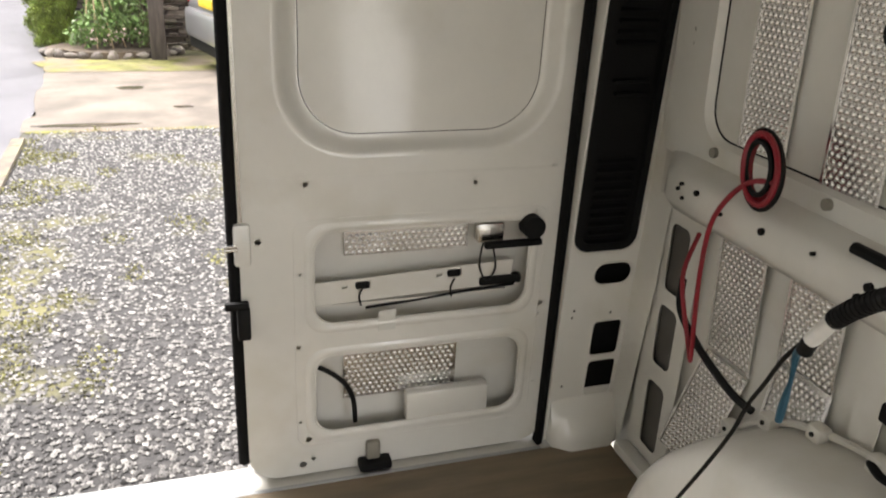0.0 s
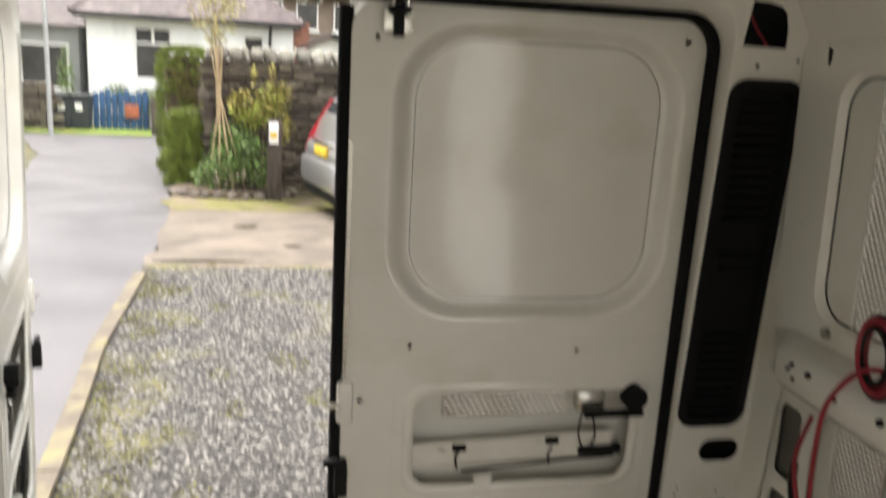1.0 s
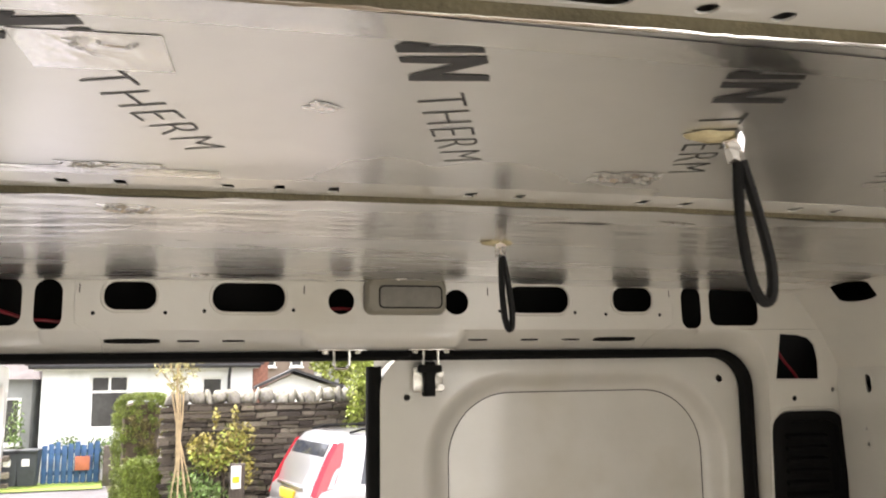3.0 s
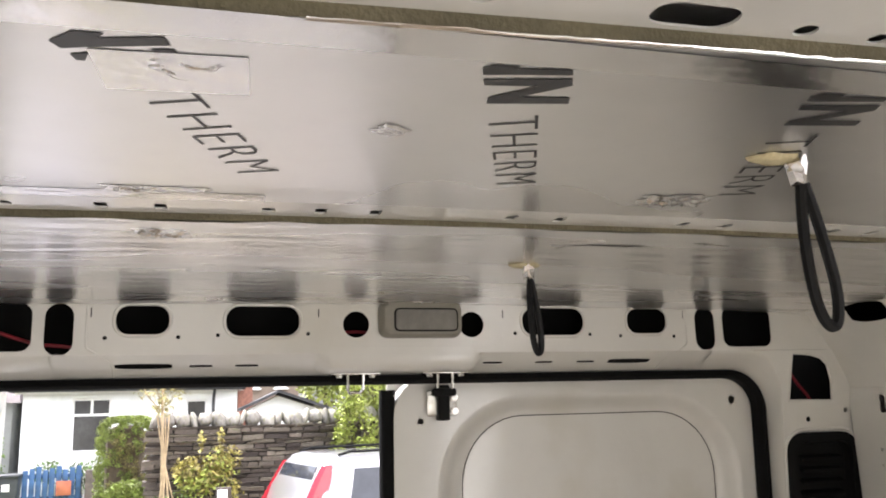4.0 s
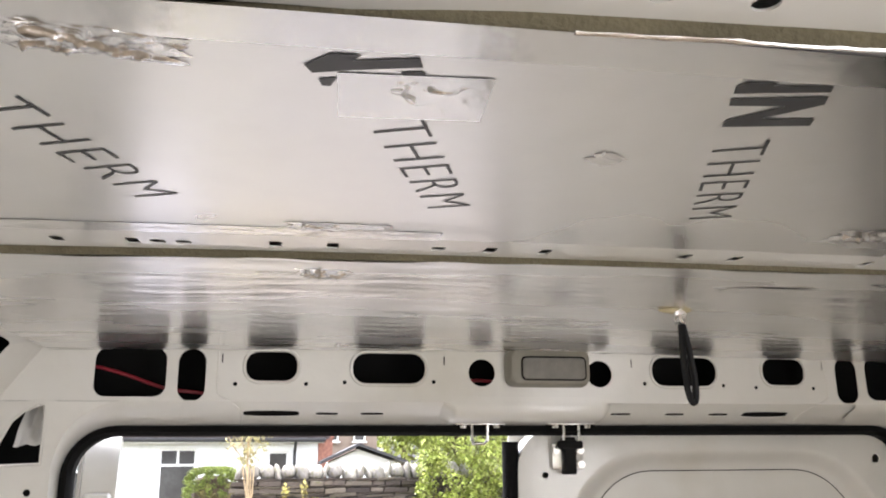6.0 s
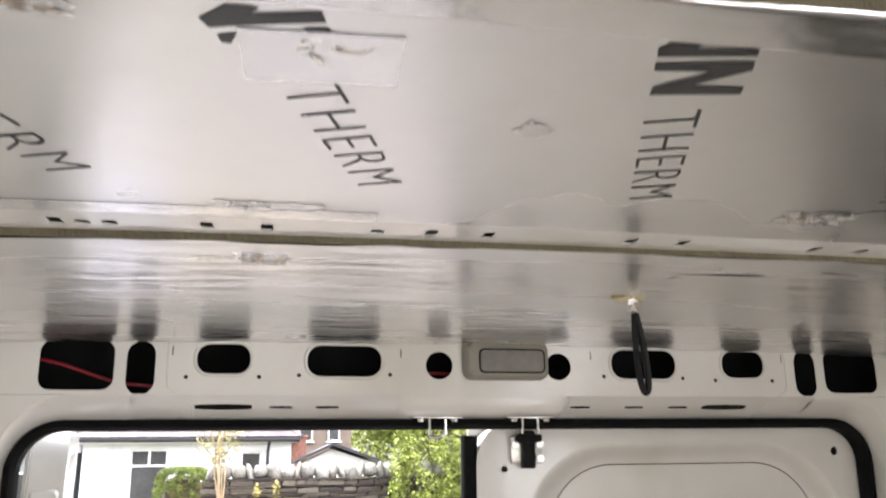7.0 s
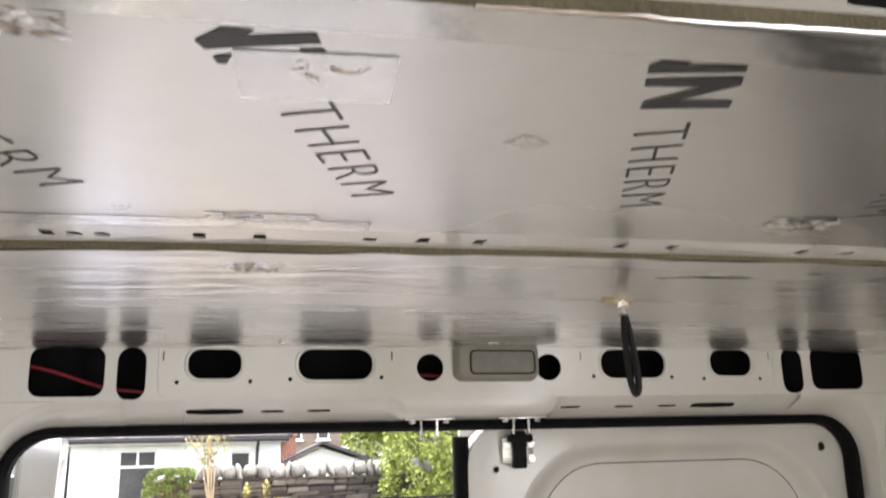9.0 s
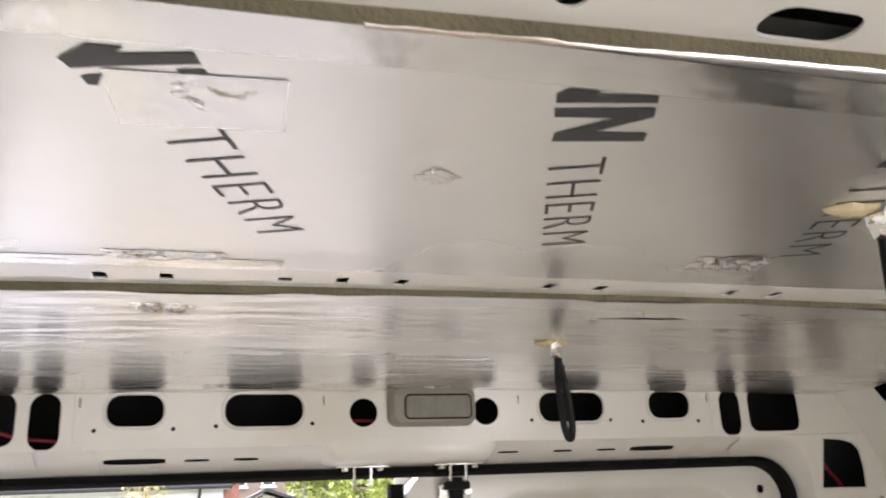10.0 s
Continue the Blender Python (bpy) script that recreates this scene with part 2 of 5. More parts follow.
# lamp console pressed out of the header, blending into the flange at both ends
plain_edge = [(1.6695, 1.564), (1.6695, 1.557), (1.6695, 1.548), (1.670, 1.540), (1.682, 1.5345), (1.697, 1.5278), (1.722, 1.516), (1.748, 1.503)]
console_edge = [(1.6692, 1.564), (1.6688, 1.557), (1.6680, 1.548), (1.6672, 1.536), (1.6675, 1.5225), (1.676, 1.5125), (1.70, 1.507), (1.748, 1.5035)]
rows = []
for x, w in ((-0.178, 0), (-0.174, 0.06), (-0.152, 0.94), (-0.147, 1), (-0.05, 1), (0.05, 1), (0.105, 1), (0.110, 0.94), (0.130, 0.06), (0.134, 0)):
    rows.append([Vector((x, p[0] + (q[0] - p[0]) * w, p[1] + (q[1] - p[1]) * w)) for p, q in zip(plain_edge, console_edge)])
part("console_lip", loft(rows, closed=False, cap_end=False), "van_paint", header, smooth=70)

lamp = thing("interior_lamp", "grey plastic roof lamp with a ribbed lens in the header", "lamp")
hs = rrect(-0.066, 0.084, 1.564, 1.63, 0.016)
part("lamp_housing", loft([[head(u, v, -0.001) for u, v in hs], [head(0.009 + (u - 0.009) * 0.985, 1.597 + (v - 1.597) * 0.97, -0.012) for u, v in hs], [head(0.009 + (u - 0.009) * 0.95, 1.597 + (v - 1.597) * 0.92, -0.020) for u, v in hs], [head(0.010 + (u - 0.009) * 0.91, 1.597 + (v - 1.597) * 0.86, -0.0245) for u, v in hs],
                           [head(0.014 + (u - 0.009) * 0.84, 1.597 + (v - 1.597) * 0.78, -0.026) for u, v in hs]]), "grey_plastic", lamp)
ls = rrect(-0.041, 0.071, 1.575, 1.613, 0.008)
part("lens_frame", rim(ls, head, 0.0016, -0.0265), "black_plastic", lamp)
lens = part("lamp_lens", loft([[head(u, v, -0.0262) for u, v in ls], [head(0.015 + (u - 0.015) * 0.96, 1.594 + (v - 1.594) * 0.9, -0.0285) for u, v in ls]]), "lamp_lens", lamp, "ribbed grey lens")
for i in range(12):
    x = -0.033 + i * 0.0087
    part("lens_rib", boxed(x, x + 0.0012, 1.6388, 1.6396, 1.580, 1.609), "lamp_lens", lens)

# wires behind the header and pillar holes
wire = thing("red_wire", "red cable running behind the header holes", "cable")
part("wire", tube([(-0.84, 1.7, 1.60), (-0.73, 1.7, 1.594), (-0.63, 1.7, 1.562), (-0.58, 1.7, 1.555), (-0.4, 1.74, 1.54), (-0.2, 1.73, 1.56), (-0.1, 1.7, 1.578), (0.2, 1.72, 1.55), (0.5, 1.74, 1.54), (0.76, 1.745, 1.545), (0.80, 1.742, 1.525), (0.835, 1.742, 1.475), (0.87, 1.745, 1.43), (0.9, 1.755, 1.33)], 0.003, smooth_steps=4), "cable_red", wire)

# rubber seal round the opening
def ring(x, z0, z1, r, grow):
    return rrect(-x - grow, x + grow, z0 - grow, z1 + grow, r + grow, 8)


seal = thing("rubber_seal", "black rubber seal round the rear door opening", "seal", "", "structure")
inner, outer = ring(0.745, -0.06, 1.486, 0.065, 0), ring(0.745, -0.06, 1.486, 0.065, 0.017)
seal_at = lambda u, v, d: Vector((u * 1.0094 - 0.015, 1.788 - 0.03 * v + d, v))
bm = loft([[seal_at(u, v, 0.02) for u, v in inner], [seal_at(u, v, -0.004) for u, v in inner], [seal_at(u * 1.008, v + 0.006, -0.012) for u, v in inner],
           [seal_at(u, v, -0.006) for u, v in outer], [seal_at(u, v, 0.02) for u, v in outer]], cap_end=False)
part("seal_lip", bm, "rubber", seal)

# chrome strikers hanging from the header
for x in (-0.096, 0.071):
    striker = thing("striker", "chrome wire door striker bolted under the header", "striker", "strikers over the doors")
    part("striker_plate", boxed(x - 0.045, x + 0.045, 1.722, 1.745, 1.503, 1.508, bevel=0.002), "steel", striker)
    for e in (-0.03, 0.03):
        part("bolt", cyl((x + e, 1.733, 1.505), (x + e, 1.733, 1.498), 0.007, 8), "steel", striker)
    part("hoop", tube([(x - 0.014, 1.733, 1.506), (x - 0.014, 1.735, 1.478), (x - 0.010, 1.745, 1.472), (x + 0.010, 1.745, 1.472), (x + 0.014, 1.735, 1.478), (x + 0.014, 1.733, 1.506)], 0.003), "steel", striker)


# ---- pillars and side walls ----
def pillar(s):
    side = "right" if s > 0 else "left"
    p = thing("wall_pillar_" + side, "white metal corner pillar with pressed holes beside the rear doors", "wall", "", "structure")
    e0 = 0.758 if s > 0 else 0.787
    ease = lambda v: (lambda k: 0.018 * k * k * (3 - 2 * k))(min(1.0, max(0.0, (v - 1.40) / 0.137)))
    at = lambda u, v, d: Vector((s * u, rear_y(v) - ease(v) - 0.0005 + d, v))
    trap = [(0.772, 1.438), (0.874, 1.436), (0.870, 1.475), (0.858, 1.508), (0.842, 1.522), (0.815, 1.529), (0.774, 1.530)]
    if s < 0:
        trap = [(0.801, 1.443), (0.868, 1.440), (0.862, 1.475), (0.845, 1.507), (0.828, 1.522), (0.808, 1.531), (0.797, 1.531)]
    holes = [trap, rrect(0.832, 0.938, 0.468, 0.531, 0.03), rrect(0.853, 0.937, 0.257, 0.363, 0.014), rrect(0.855, 0.939, 0.133, 0.243, 0.014)]
    if s > 0:
        holes.append(rrect(0.778, 0.915, 0.585, 1.36, 0.03))
    holes += [disc(0.818, 1.40, 0.006, 6), disc(0.898, 0.385, 0.004, 6), disc(0.79, 0.38, 0.004, 6), disc(0.793, 0.40, 0.004, 6), disc(0.79, 0.17, 0.004, 6), disc(0.908, 1.416, 0.005, 6)]
    part("pillar_sheet", plate([(e0, 0.0), (0.955, 0.0), (0.955, 0.5), (0.945, 1.4), (0.93, 1.47), (0.885, 1.5375), (0.68, 1.5375)] + [(0.68 + (e0 - 0.68) * math.sin(radians(a)), 1.421 + 0.1165 * math.cos(radians(a))) for a in range(10, 91, 10)], holes, at, 0.0015), "van_paint", p)
    for h in holes[:4]:
        part("hole_rim", rim(h, at, 0.003, 0.0005), "van_paint", p)
    # dark sheet added behind the pillar holes; its colour is their shade
    part("pillar_back", boxed(min(s * (e0 + 0.012), s * 0.99), max(s * (e0 + 0.012), s * 0.99), 1.80, 1.81, 0, 1.66), "shade_black", p)
    # rounded return from the pillar and header face to the rubber seal
    turn = [(0.0, 0.595)] + [(radians(a), 0.68) for a in range(0, 91, 9)]
    face = [(c + (e0 - c) * math.sin(a) if c > 0.6 else c, 1.421 + 0.1175 * math.cos(a)) for a, c in turn] + [(e0, z) for z in (1.0, 0.5, 0.0)]
    back = [((c + 0.0835 * math.sin(a)) * 1.0094 - 0.015 * s if c > 0.6 else c, 1.421 + 0.0815 * math.cos(a)) for a, c in turn] + [(0.7707 - 0.015 * s, z) for z in (1.0, 0.5, 0.0)]
    rows = []
    for k, f in ((0.0, 0.0), (0.06, 0.012), (0.2, 0.07), (0.5, 0.4), (1.0, 1.0)):
        rows.append([Vector((s * (p[0] + (q[0] - p[0]) * k), (rear_y(p[1]) - ease(p[1])) * (1 - f) + (1.786 - 0.03 * q[1]) * f, p[1] + (q[1] - p[1]) * k)) for p, q in zip(face, back)])
    part("opening_return", loft(rows, closed=False, cap_end=False), "van_paint", p, smooth=60)
    # inner return of the pillar towards the side wall
    part("pillar_return", plate([(0.0, 0.0), (0.06, 0.0), (0.085, 0.5), (0.085, 1.4), (0.0, 1.45)], [rrect(0.02, 0.06, 1.0, 1.006, 0.002)], lambda u, v, d: Vector((s * (0.948 + 0.1 * u + d), rear_y(v) - u, v)), 0.0015), "van_paint", p)
    # pressed foot
    bm = bmesh.new()
    foot = [(0.766, 0.0), (0.81, -0.035), (0.92, -0.035), (0.96, -0.01), (0.96, 0.05), (0.766, 0.05)]
    loft([[Vector((s * u, 1.752 + v, 0.0)) for u, v in foot], [Vector((s * u, 1.750 + v * 0.96, 0.02)) for u, v in foot], [Vector((s * u, 1.755 + v * 0.75, 0.05)) for u, v in foot], [Vector((s * u, 1.767 + v * 0.4, 0.085)) for u, v in foot], [Vector((s * u, 1.778 + v * 0.12, 0.125)) for u, v in foot], [Vector((s * u, 1.786, 0.15)) for u, v in foot]], bm=bm)
    part("pillar_foot", bm, "van_paint", p, smooth=60)
    return p


pillar(1)
pillar(-1)
vent = thing("air_vent", "tall black plastic air extraction vent in the corner pillar", "vent")
vp = lambda u, v, d: Vector((u, rear_y(v) + d, v))
vo = rrect(0.762, 0.93, 0.568, 1.374, 0.04)
part("vent_frame", plate(vo, [rrect(0.779, 0.914, 0.588, 1.356, 0.028)], vp, -0.007), "black_plastic", vent)
part("vent_tray", loft([[vp(u, v, -0.002) for u, v in rrect(0.778, 0.915, 0.586, 1.358, 0.028)], [vp(0.849 + (u - 0.849) * 0.93, 0.972 + (v - 0.972) * 0.985, 0.014) for u, v in rrect(0.778, 0.915, 0.586, 1.358, 0.028)]]), "black_plastic", vent)
for z in [0.61 + 0.023 * i for i in range(9)] + [1.07 + 0.023 * i for i in range(12)]:
    bm = boxed(0.802, 0.896, -0.006, 0.008, -0.003, 0.003, m=pose(0, rear_y(z) + 0.008, z, 28))
    part("louvre", bm, "black_plastic", vent)
part("clip", boxed(0.805, 0.892, rear_y(0.985) - 0.006, rear_y(0.985) + 0.01, 0.982, 0.989, bevel=0.002), "black_plastic", vent)
part("clip", boxed(0.812, 0.892, rear_y(0.956) - 0.006, rear_y(0.956) + 0.01, 0.952, 0.959, bevel=0.002), "black_plastic", vent)
part("vent_trim", rim(rrect(0.759, 0.938, 0.562, 1.38, 0.045), vp, 0.0035, -0.001), "van_paint", vent, "white painted trim edge")

scrap = thing("cloth_scrap", "crumpled white cloth scrap tucked into the pillar hole", "cloth")
bm = bmesh.new()
grid = []
for j in range(13):
    row = []
    for i in range(9):
        u, v = i / 8 - 0.5, j / 12 - 0.5
        q = Vector((u * 3, v * 3, 1.7))
        row.append(bm.verts.new((-0.822 - 0.045 * u * (1 - 0.3 * v) + 0.012 * v, 1.722 + 0.014 * noise.noise(q), 1.508 + 0.075 * v + 0.006 * noise.noise(q * 1.4))))
    grid.append(row)
for j in range(12):
    for i in range(8):
        bm.faces.new((grid[j][i], grid[j][i + 1], grid[j + 1][i + 1], grid[j + 1][i]))
part("cloth", bm, "white_tape", scrap, smooth=40)



def side_wall(s):
    side = "right" if s > 0 else "left"
    w = thing("wall_" + side, "white metal van side with a waist rail, pressed panels and holes", "wall", "", "structure")
    X = lambda x0, x1: (min(s * x0, s * x1), max(s * x0, s * x1))
    end = -0.27 if s > 0 else -2.4
    # outer skin, upper frame sheet with window-shaped openings, waist rail, lower skin
    part("outer_skin", boxed(*X(0.985, 0.995), end, 1.80, -0.3, 1.66), "van_paint", w)
    up = lambda u, v, d: Vector((s * (0.935 - 0.03 * max(0, v - 0.85) + d), u, v))
    wins = [rrect(0.92, 1.558, 0.895, 1.40, 0.07), rrect(0.27, 0.84, 0.895, 1.40, 0.07)]
    dots = [disc(1.625, 1.085, 0.004, 6), disc(1.625, 1.115, 0.004, 6), disc(1.62, 1.31, 0.004, 6), disc(1.62, 1.34, 0.004, 6)]
    dots += [rrect(1.595, 1.61, 1.41, 1.445, 0.006, 3)]
    part("upper_frame", plate([(end, 0.84), (1.69, 0.84), (1.69, 1.46), (end, 1.46)], wins + dots, up, 0.0015), "van_paint", w)
    for q in wins:
        c = (sum(p[0] for p in q) / len(q), sum(p[1] for p in q) / len(q))
        sh = lambda k, d: [up(c[0] + (u - c[0]) * k, c[1] + (v - c[1]) * k, d) for u, v in q]
        part("pressed_panel", loft([sh(1.0, 0.0), sh(0.965, 0.014), sh(0.955, 0.016), sh(0.945, 0.016)], cap_end=True), "van_paint", w)
        # near-black line paints the shade in the panel's groove
        part("panel_groove", rim([(c[0] + (u - c[0]) * 0.955, c[1] + (v - c[1]) * 0.955) for u, v in q], up, 0.0022, 0.0155), "shade_black", w)
    # waist rail: slanted top, face and underside
    rail = [(0.935, 0.855), (0.895, 0.845), (0.868, 0.82), (0.864, 0.77), (0.89, 0.742), (0.965, 0.732)]
    bm = bmesh.new()
    loft([[Vector((s * u, y, v)) for u, v in rail] for y in (end, 0.4, 0.9, 1.3, 1.55)] + [[Vector((s * (u + k * (0.945 - u)), y, v)) for u, v in rail] for y, k in ((1.60, 0.35), (1.65, 0.85), (1.69, 1.0))], closed=False, cap_end=False, bm=bm)
    part("waist_rail", bm, "van_paint", w, smooth=60)
    # lower posts over the skin
    lo = lambda u, v, d: Vector((s * (0.965 + d), u, v))
    lower_holes = [rrect(1.04, 1.53, 0.06, 0.715, 0.05), rrect(0.62, 0.98, 0.2, 0.70, 0.05), rrect(0.27, 0.56, 0.2, 0.70, 0.05)]
    slots3 = [rrect(1.575, 1.65, 0.5, 0.67, 0.02), rrect(1.575, 1.65, 0.3, 0.46, 0.02), rrect(1.575, 1.65, 0.06, 0.25, 0.02)]
    part("lower_frame", plate([(end, 0.0), (1.70, 0.0), (1.70, 0.734), (end, 0.734)], lower_holes + slots3, lo, 0.0015), "van_paint", w)
    # added sheet covers the white skin so the slots look shaded
    part("slot_cavity", boxed(*X(0.978, 0.984), 1.57, 1.66, 0.05, 0.69), "slot_shade", w)
    # cant rail up to the roof
    cr = lambda u, v, d: Vector((s * (0.80 + 0.118 * v + d * 0.5), u, 1.635 - 0.175 * v ** 1.5 + d))
    part("cant_rail", plate([(end, 0), (1.667, 0), (1.70, 1), (end, 1)], [rrect(1.48, 1.58, 0.22, 0.46, 0.05), rrect(0.9, 1.06, 0.25, 0.52, 0.05), disc(1.34, 0.6, 0.005, 6)], cr, 0.0015), "van_paint", w)
    # added near-black sheets darken the view through the cant rail holes
    part("rail_cavity", boxed(*X(0.84, 0.98), end, 1.70, 1.640, 1.655), "shade_black", w)
    part("rail_cavity", boxed(*X(0.955, 0.975), end, 1.70, 1.465, 1.64), "shade_black", w)
    part("rail_end", boxed(*X(0.79, 0.98), 1.698, 1.703, 1.545, 1.658), "shade_black", w)
    # floor fillet
    part("floor_fillet", boxed(*X(0.92, 0.965), end, 1.70, 0.0, 0.035, bevel=0.012), "van_paint", w)
    return w


side_wall(1)
side_wall(-1)

# dark bolts and holes along the waist rail
for y, z, r in ((1.24, 0.82, 0.007), (1.446, 0.825, 0.006), (0.985, 0.825, 0.008), (1.0, 0.80, 0.008), (1.36, 0.81, 0.004), (1.11, 0.83, 0.004), (1.49, 0.80, 0.004), (1.51, 0.815, 0.004), (1.5, 0.828, 0.004)):
    plug = thing("rail_plug", "small dark plug in the white waist rail", "plug", "plugs in the waist rail")
    part("plug", cyl((0.8605, y, z - 0.012), (0.885, y, z - 0.012), r, 8), "black_plastic", plug)
# the slot's shade is a solid black tube laid on the rail
slot = thing("rail_slot", "black tube drawn as the shaded oval slot in the waist rail", "slot")
part("slot_edge", tube([(0.897, y, 0.846) for y in (0.90, 0.94, 1.0, 1.06)], 0.011, smooth_steps=3), "black_plastic", slot)
for y in (1.50, 1.17):
    g = thing("grommet", "grey round plastic grommet on the panel edge", "grommet", "grommets")
    part("grommet_cap", cyl((0.925, y, 0.88), (0.94, y, 0.88), 0.011, 12), "grey_plastic", g)

# ---- ceiling ----
def board1(x, y):
    return 1.6207 + 0.0030 * min(1.0, max(0.0, (y - 1.01) / 0.25)) - 0.009 * ((x + 0.1) / 0.8) ** 2


def board2(x, y):
    k = min(1.0, max(0.0, (y - 0.87) / 0.08))
    return 1.6222 + 0.0032 * k * k * (3 - 2 * k) - 0.006 * ((x + 0.1) / 0.8) ** 2


def SKEW(x):
    return 0.009 * max(0.0, (0.15 - x) / 0.8) - 0.004 * min(1.0, max(0.0, (x + 0.3) / 0.5))


def SLANT(x):
    return -0.006 - 0.04 * x + 0.09 * max(0.0, -0.33 - x)


def slab(x0, x1, y0, y1, low, thick, skew, nx=40, ny=16, jitter=0.0, edge=0.0):
    bm = bmesh.new()
    rnd = random.Random(5)
    bottom, top = [], []
    for j in range(ny + 1):
        y = y0 + (y1 - y0) * j / ny
        rb, rt = [], []
        for i in range(nx + 1):
            x = x0 + (x1 - x0) * i / nx
            e = rnd.uniform(-edge, edge) if j in (0, ny) else 0
            rb.append(bm.verts.new((x, y + e + (skew(x) if j == 0 else 0), low(x, y) + rnd.uniform(-jitter, jitter))))
            rt.append(bm.verts.new((x, y + (skew(x) - 0.008 if j == 0 else 0), low(x, y) + thick)))
        bottom.append(rb), top.append(rt)
    for j in range(ny):
        for i in range(nx):
            bm.faces.new((bottom[j][i], bottom[j][i + 1], bottom[j + 1][i + 1], bottom[j + 1][i]))
    return bm, bottom, top


def foil_panel(name, x0, x1, y0, y1, low, mat, label, jitter, skew=SKEW):
    t = thing(name, label, "insulation board", "foil boards under the roof")
    bm, bottom, top = slab(x0, x1, y0, y1, low, 0.02, skew, jitter=jitter, edge=0.0015)
    part("foil_face", bm, mat, t, smooth=180)
    bm = bmesh.new()
    xs = [x0 + (x1 - x0) * i / 40 for i in range(41)]
    rnd = random.Random(3)
    for y, dy in ((y0, -0.004), (y1, 0.0)):
        a = [bm.verts.new((x, y + rnd.uniform(-0.001, 0.001) + (skew(x) if y == y0 else 0), low(x, y) + 0.0005)) for x in xs]
        b = [bm.verts.new((x, y + dy + (skew(x) if y == y0 else 0), low(x, y) + 0.009)) for x in xs]
        for i in range(40):
            bm.faces.new((a[i], a[i + 1], b[i + 1], b[i]))
    part("foam_edge", bm, "foam", t, "beige rigid foam edge")
    return t


rear_board = foil_panel("insulation_board", -0.80, 0.80, 1.009, 1.666, board1, "foil_wrinkled", "wrinkled silver foil insulation board between roof ribs", 0.0012)
mid_board = foil_panel("insulation_board", -0.80, 0.80, 0.585, 0.952, board2, "foil_board", "printed silver foil insulation board between roof ribs", 0.0, SLANT)
foil_panel("insulation_board", -0.80, 0.80, -0.35, 0.42, board2, "foil_board", "plain silver foil insulation board between roof ribs", 0.0008)

ceiling = thing("ceiling", "white painted steel van roof above the boards", "ceiling", "", "structure")
part("roof_sheet", boxed(-0.95, 0.95, -2.6, 1.86, 1.66, 1.68), "van_paint", ceiling)
part("roof_lining", boxed(-0.85, 0.85, -2.6, -0.36, 1.60, 1.61), "van_paint", ceiling)


def roof_rib(y0, y1, z, holes, label):
    r = thing("roof_rib", label, "roof rib", "ribs across the roof")
    at = lambda u, v, d: Vector((u, v, z - 0.009 * ((u + 0.1) / 0.8) ** 2 + d))
    xs = [-0.82 + 1.64 * i / 24 for i in range(25)]
    out = [(x, y0) for x in xs] + [(x, y1) for x in reversed(xs)]
    part("rib_sheet", plate(out, holes, at, 0.0015), "van_paint", r)
    # near-black strip paints the shade above the rib slots
    part("rib_back", boxed(-0.82, 0.82, y0 + 0.002, y1 - 0.002, z + 0.025, z + 0.028), "shade_black", r)
    return r


rib1_holes = [rrect(x - 0.0052, x + 0.0052, 0.9745, 0.9940, 0.002, 2) for x in (-0.72, -0.612, -0.553, -0.436, -0.387, -0.247, -0.196, -0.061, -0.010, 0.127, 0.176, 0.31, 0.36, 0.53)]
rib1_holes += [rrect(x - 0.006, x + 0.006, 0.978, 0.992, 0.004, 3) for x in (-0.533, -0.512, -0.294)]
roof_rib(0.954, 1.007, 1.6262, rib1_holes, "white pressed roof rib with a row of small slots")
rib2_holes = [rrect(x - 0.0145, x + 0.0315, 0.554, 0.577, 0.0105) for x in (-0.55, -0.343, -0.125, 0.092, 0.3)] + [disc(x + 0.013, 0.568, 0.0063, 14) for x in (-0.49, -0.445, -0.282, -0.236, -0.065, -0.02, 0.15, 0.195)]
roof_rib(0.42, 0.598, 1.6295, rib2_holes, "white pressed roof rib with oval slots")


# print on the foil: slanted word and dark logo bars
def ceil_text(x, y):
    cu = bpy.data.curves.new("print_word", "FONT")
    cu.body, cu.size, cu.extrude, cu.space_character, cu.offset = "THERM", 0.049, 0.0002, 1.12, -0.0011
    ob = bpy.data.objects.new("tmp", cu)
    scene.collection.objects.link(ob)
    dg = bpy.context.evaluated_depsgraph_get()
    me = bpy.data.meshes.new_from_object(ob.evaluated_get(dg))
    bpy.data.objects.remove(ob)
    w = max(v.co.x for v in me.vertices)
    h = max(v.co.y for v in me.vertices)
    a = radians(20.7)
    for v in me.vertices:
        p, q = v.co.x / w * 0.162, v.co.y / h * 0.0323
        px, py = x + p * math.sin(a) + q * math.cos(a), y + p * math.cos(a) - q * math.sin(a)
        v.co = Vector((px, py, board2(px, py) - 0.0004 - v.co.z * 0.2))
    me.materials.clear()
    me.materials.append(M["ink"])
    ob = new("printed_word", me)
    ob.parent = mid_board
    return tagged(ob, "dark printed word on silver foil")


def ink_shape(pts, x, y, name):
    f = lambda u, v, d: (lambda px, py: Vector((px, py, board2(px, py) - 0.0004 - d * 0.3)))(x + u, y + v)
    part(name, plate(pts, [], f, 0.0002), "ink", mid_board, "dark printed bar")


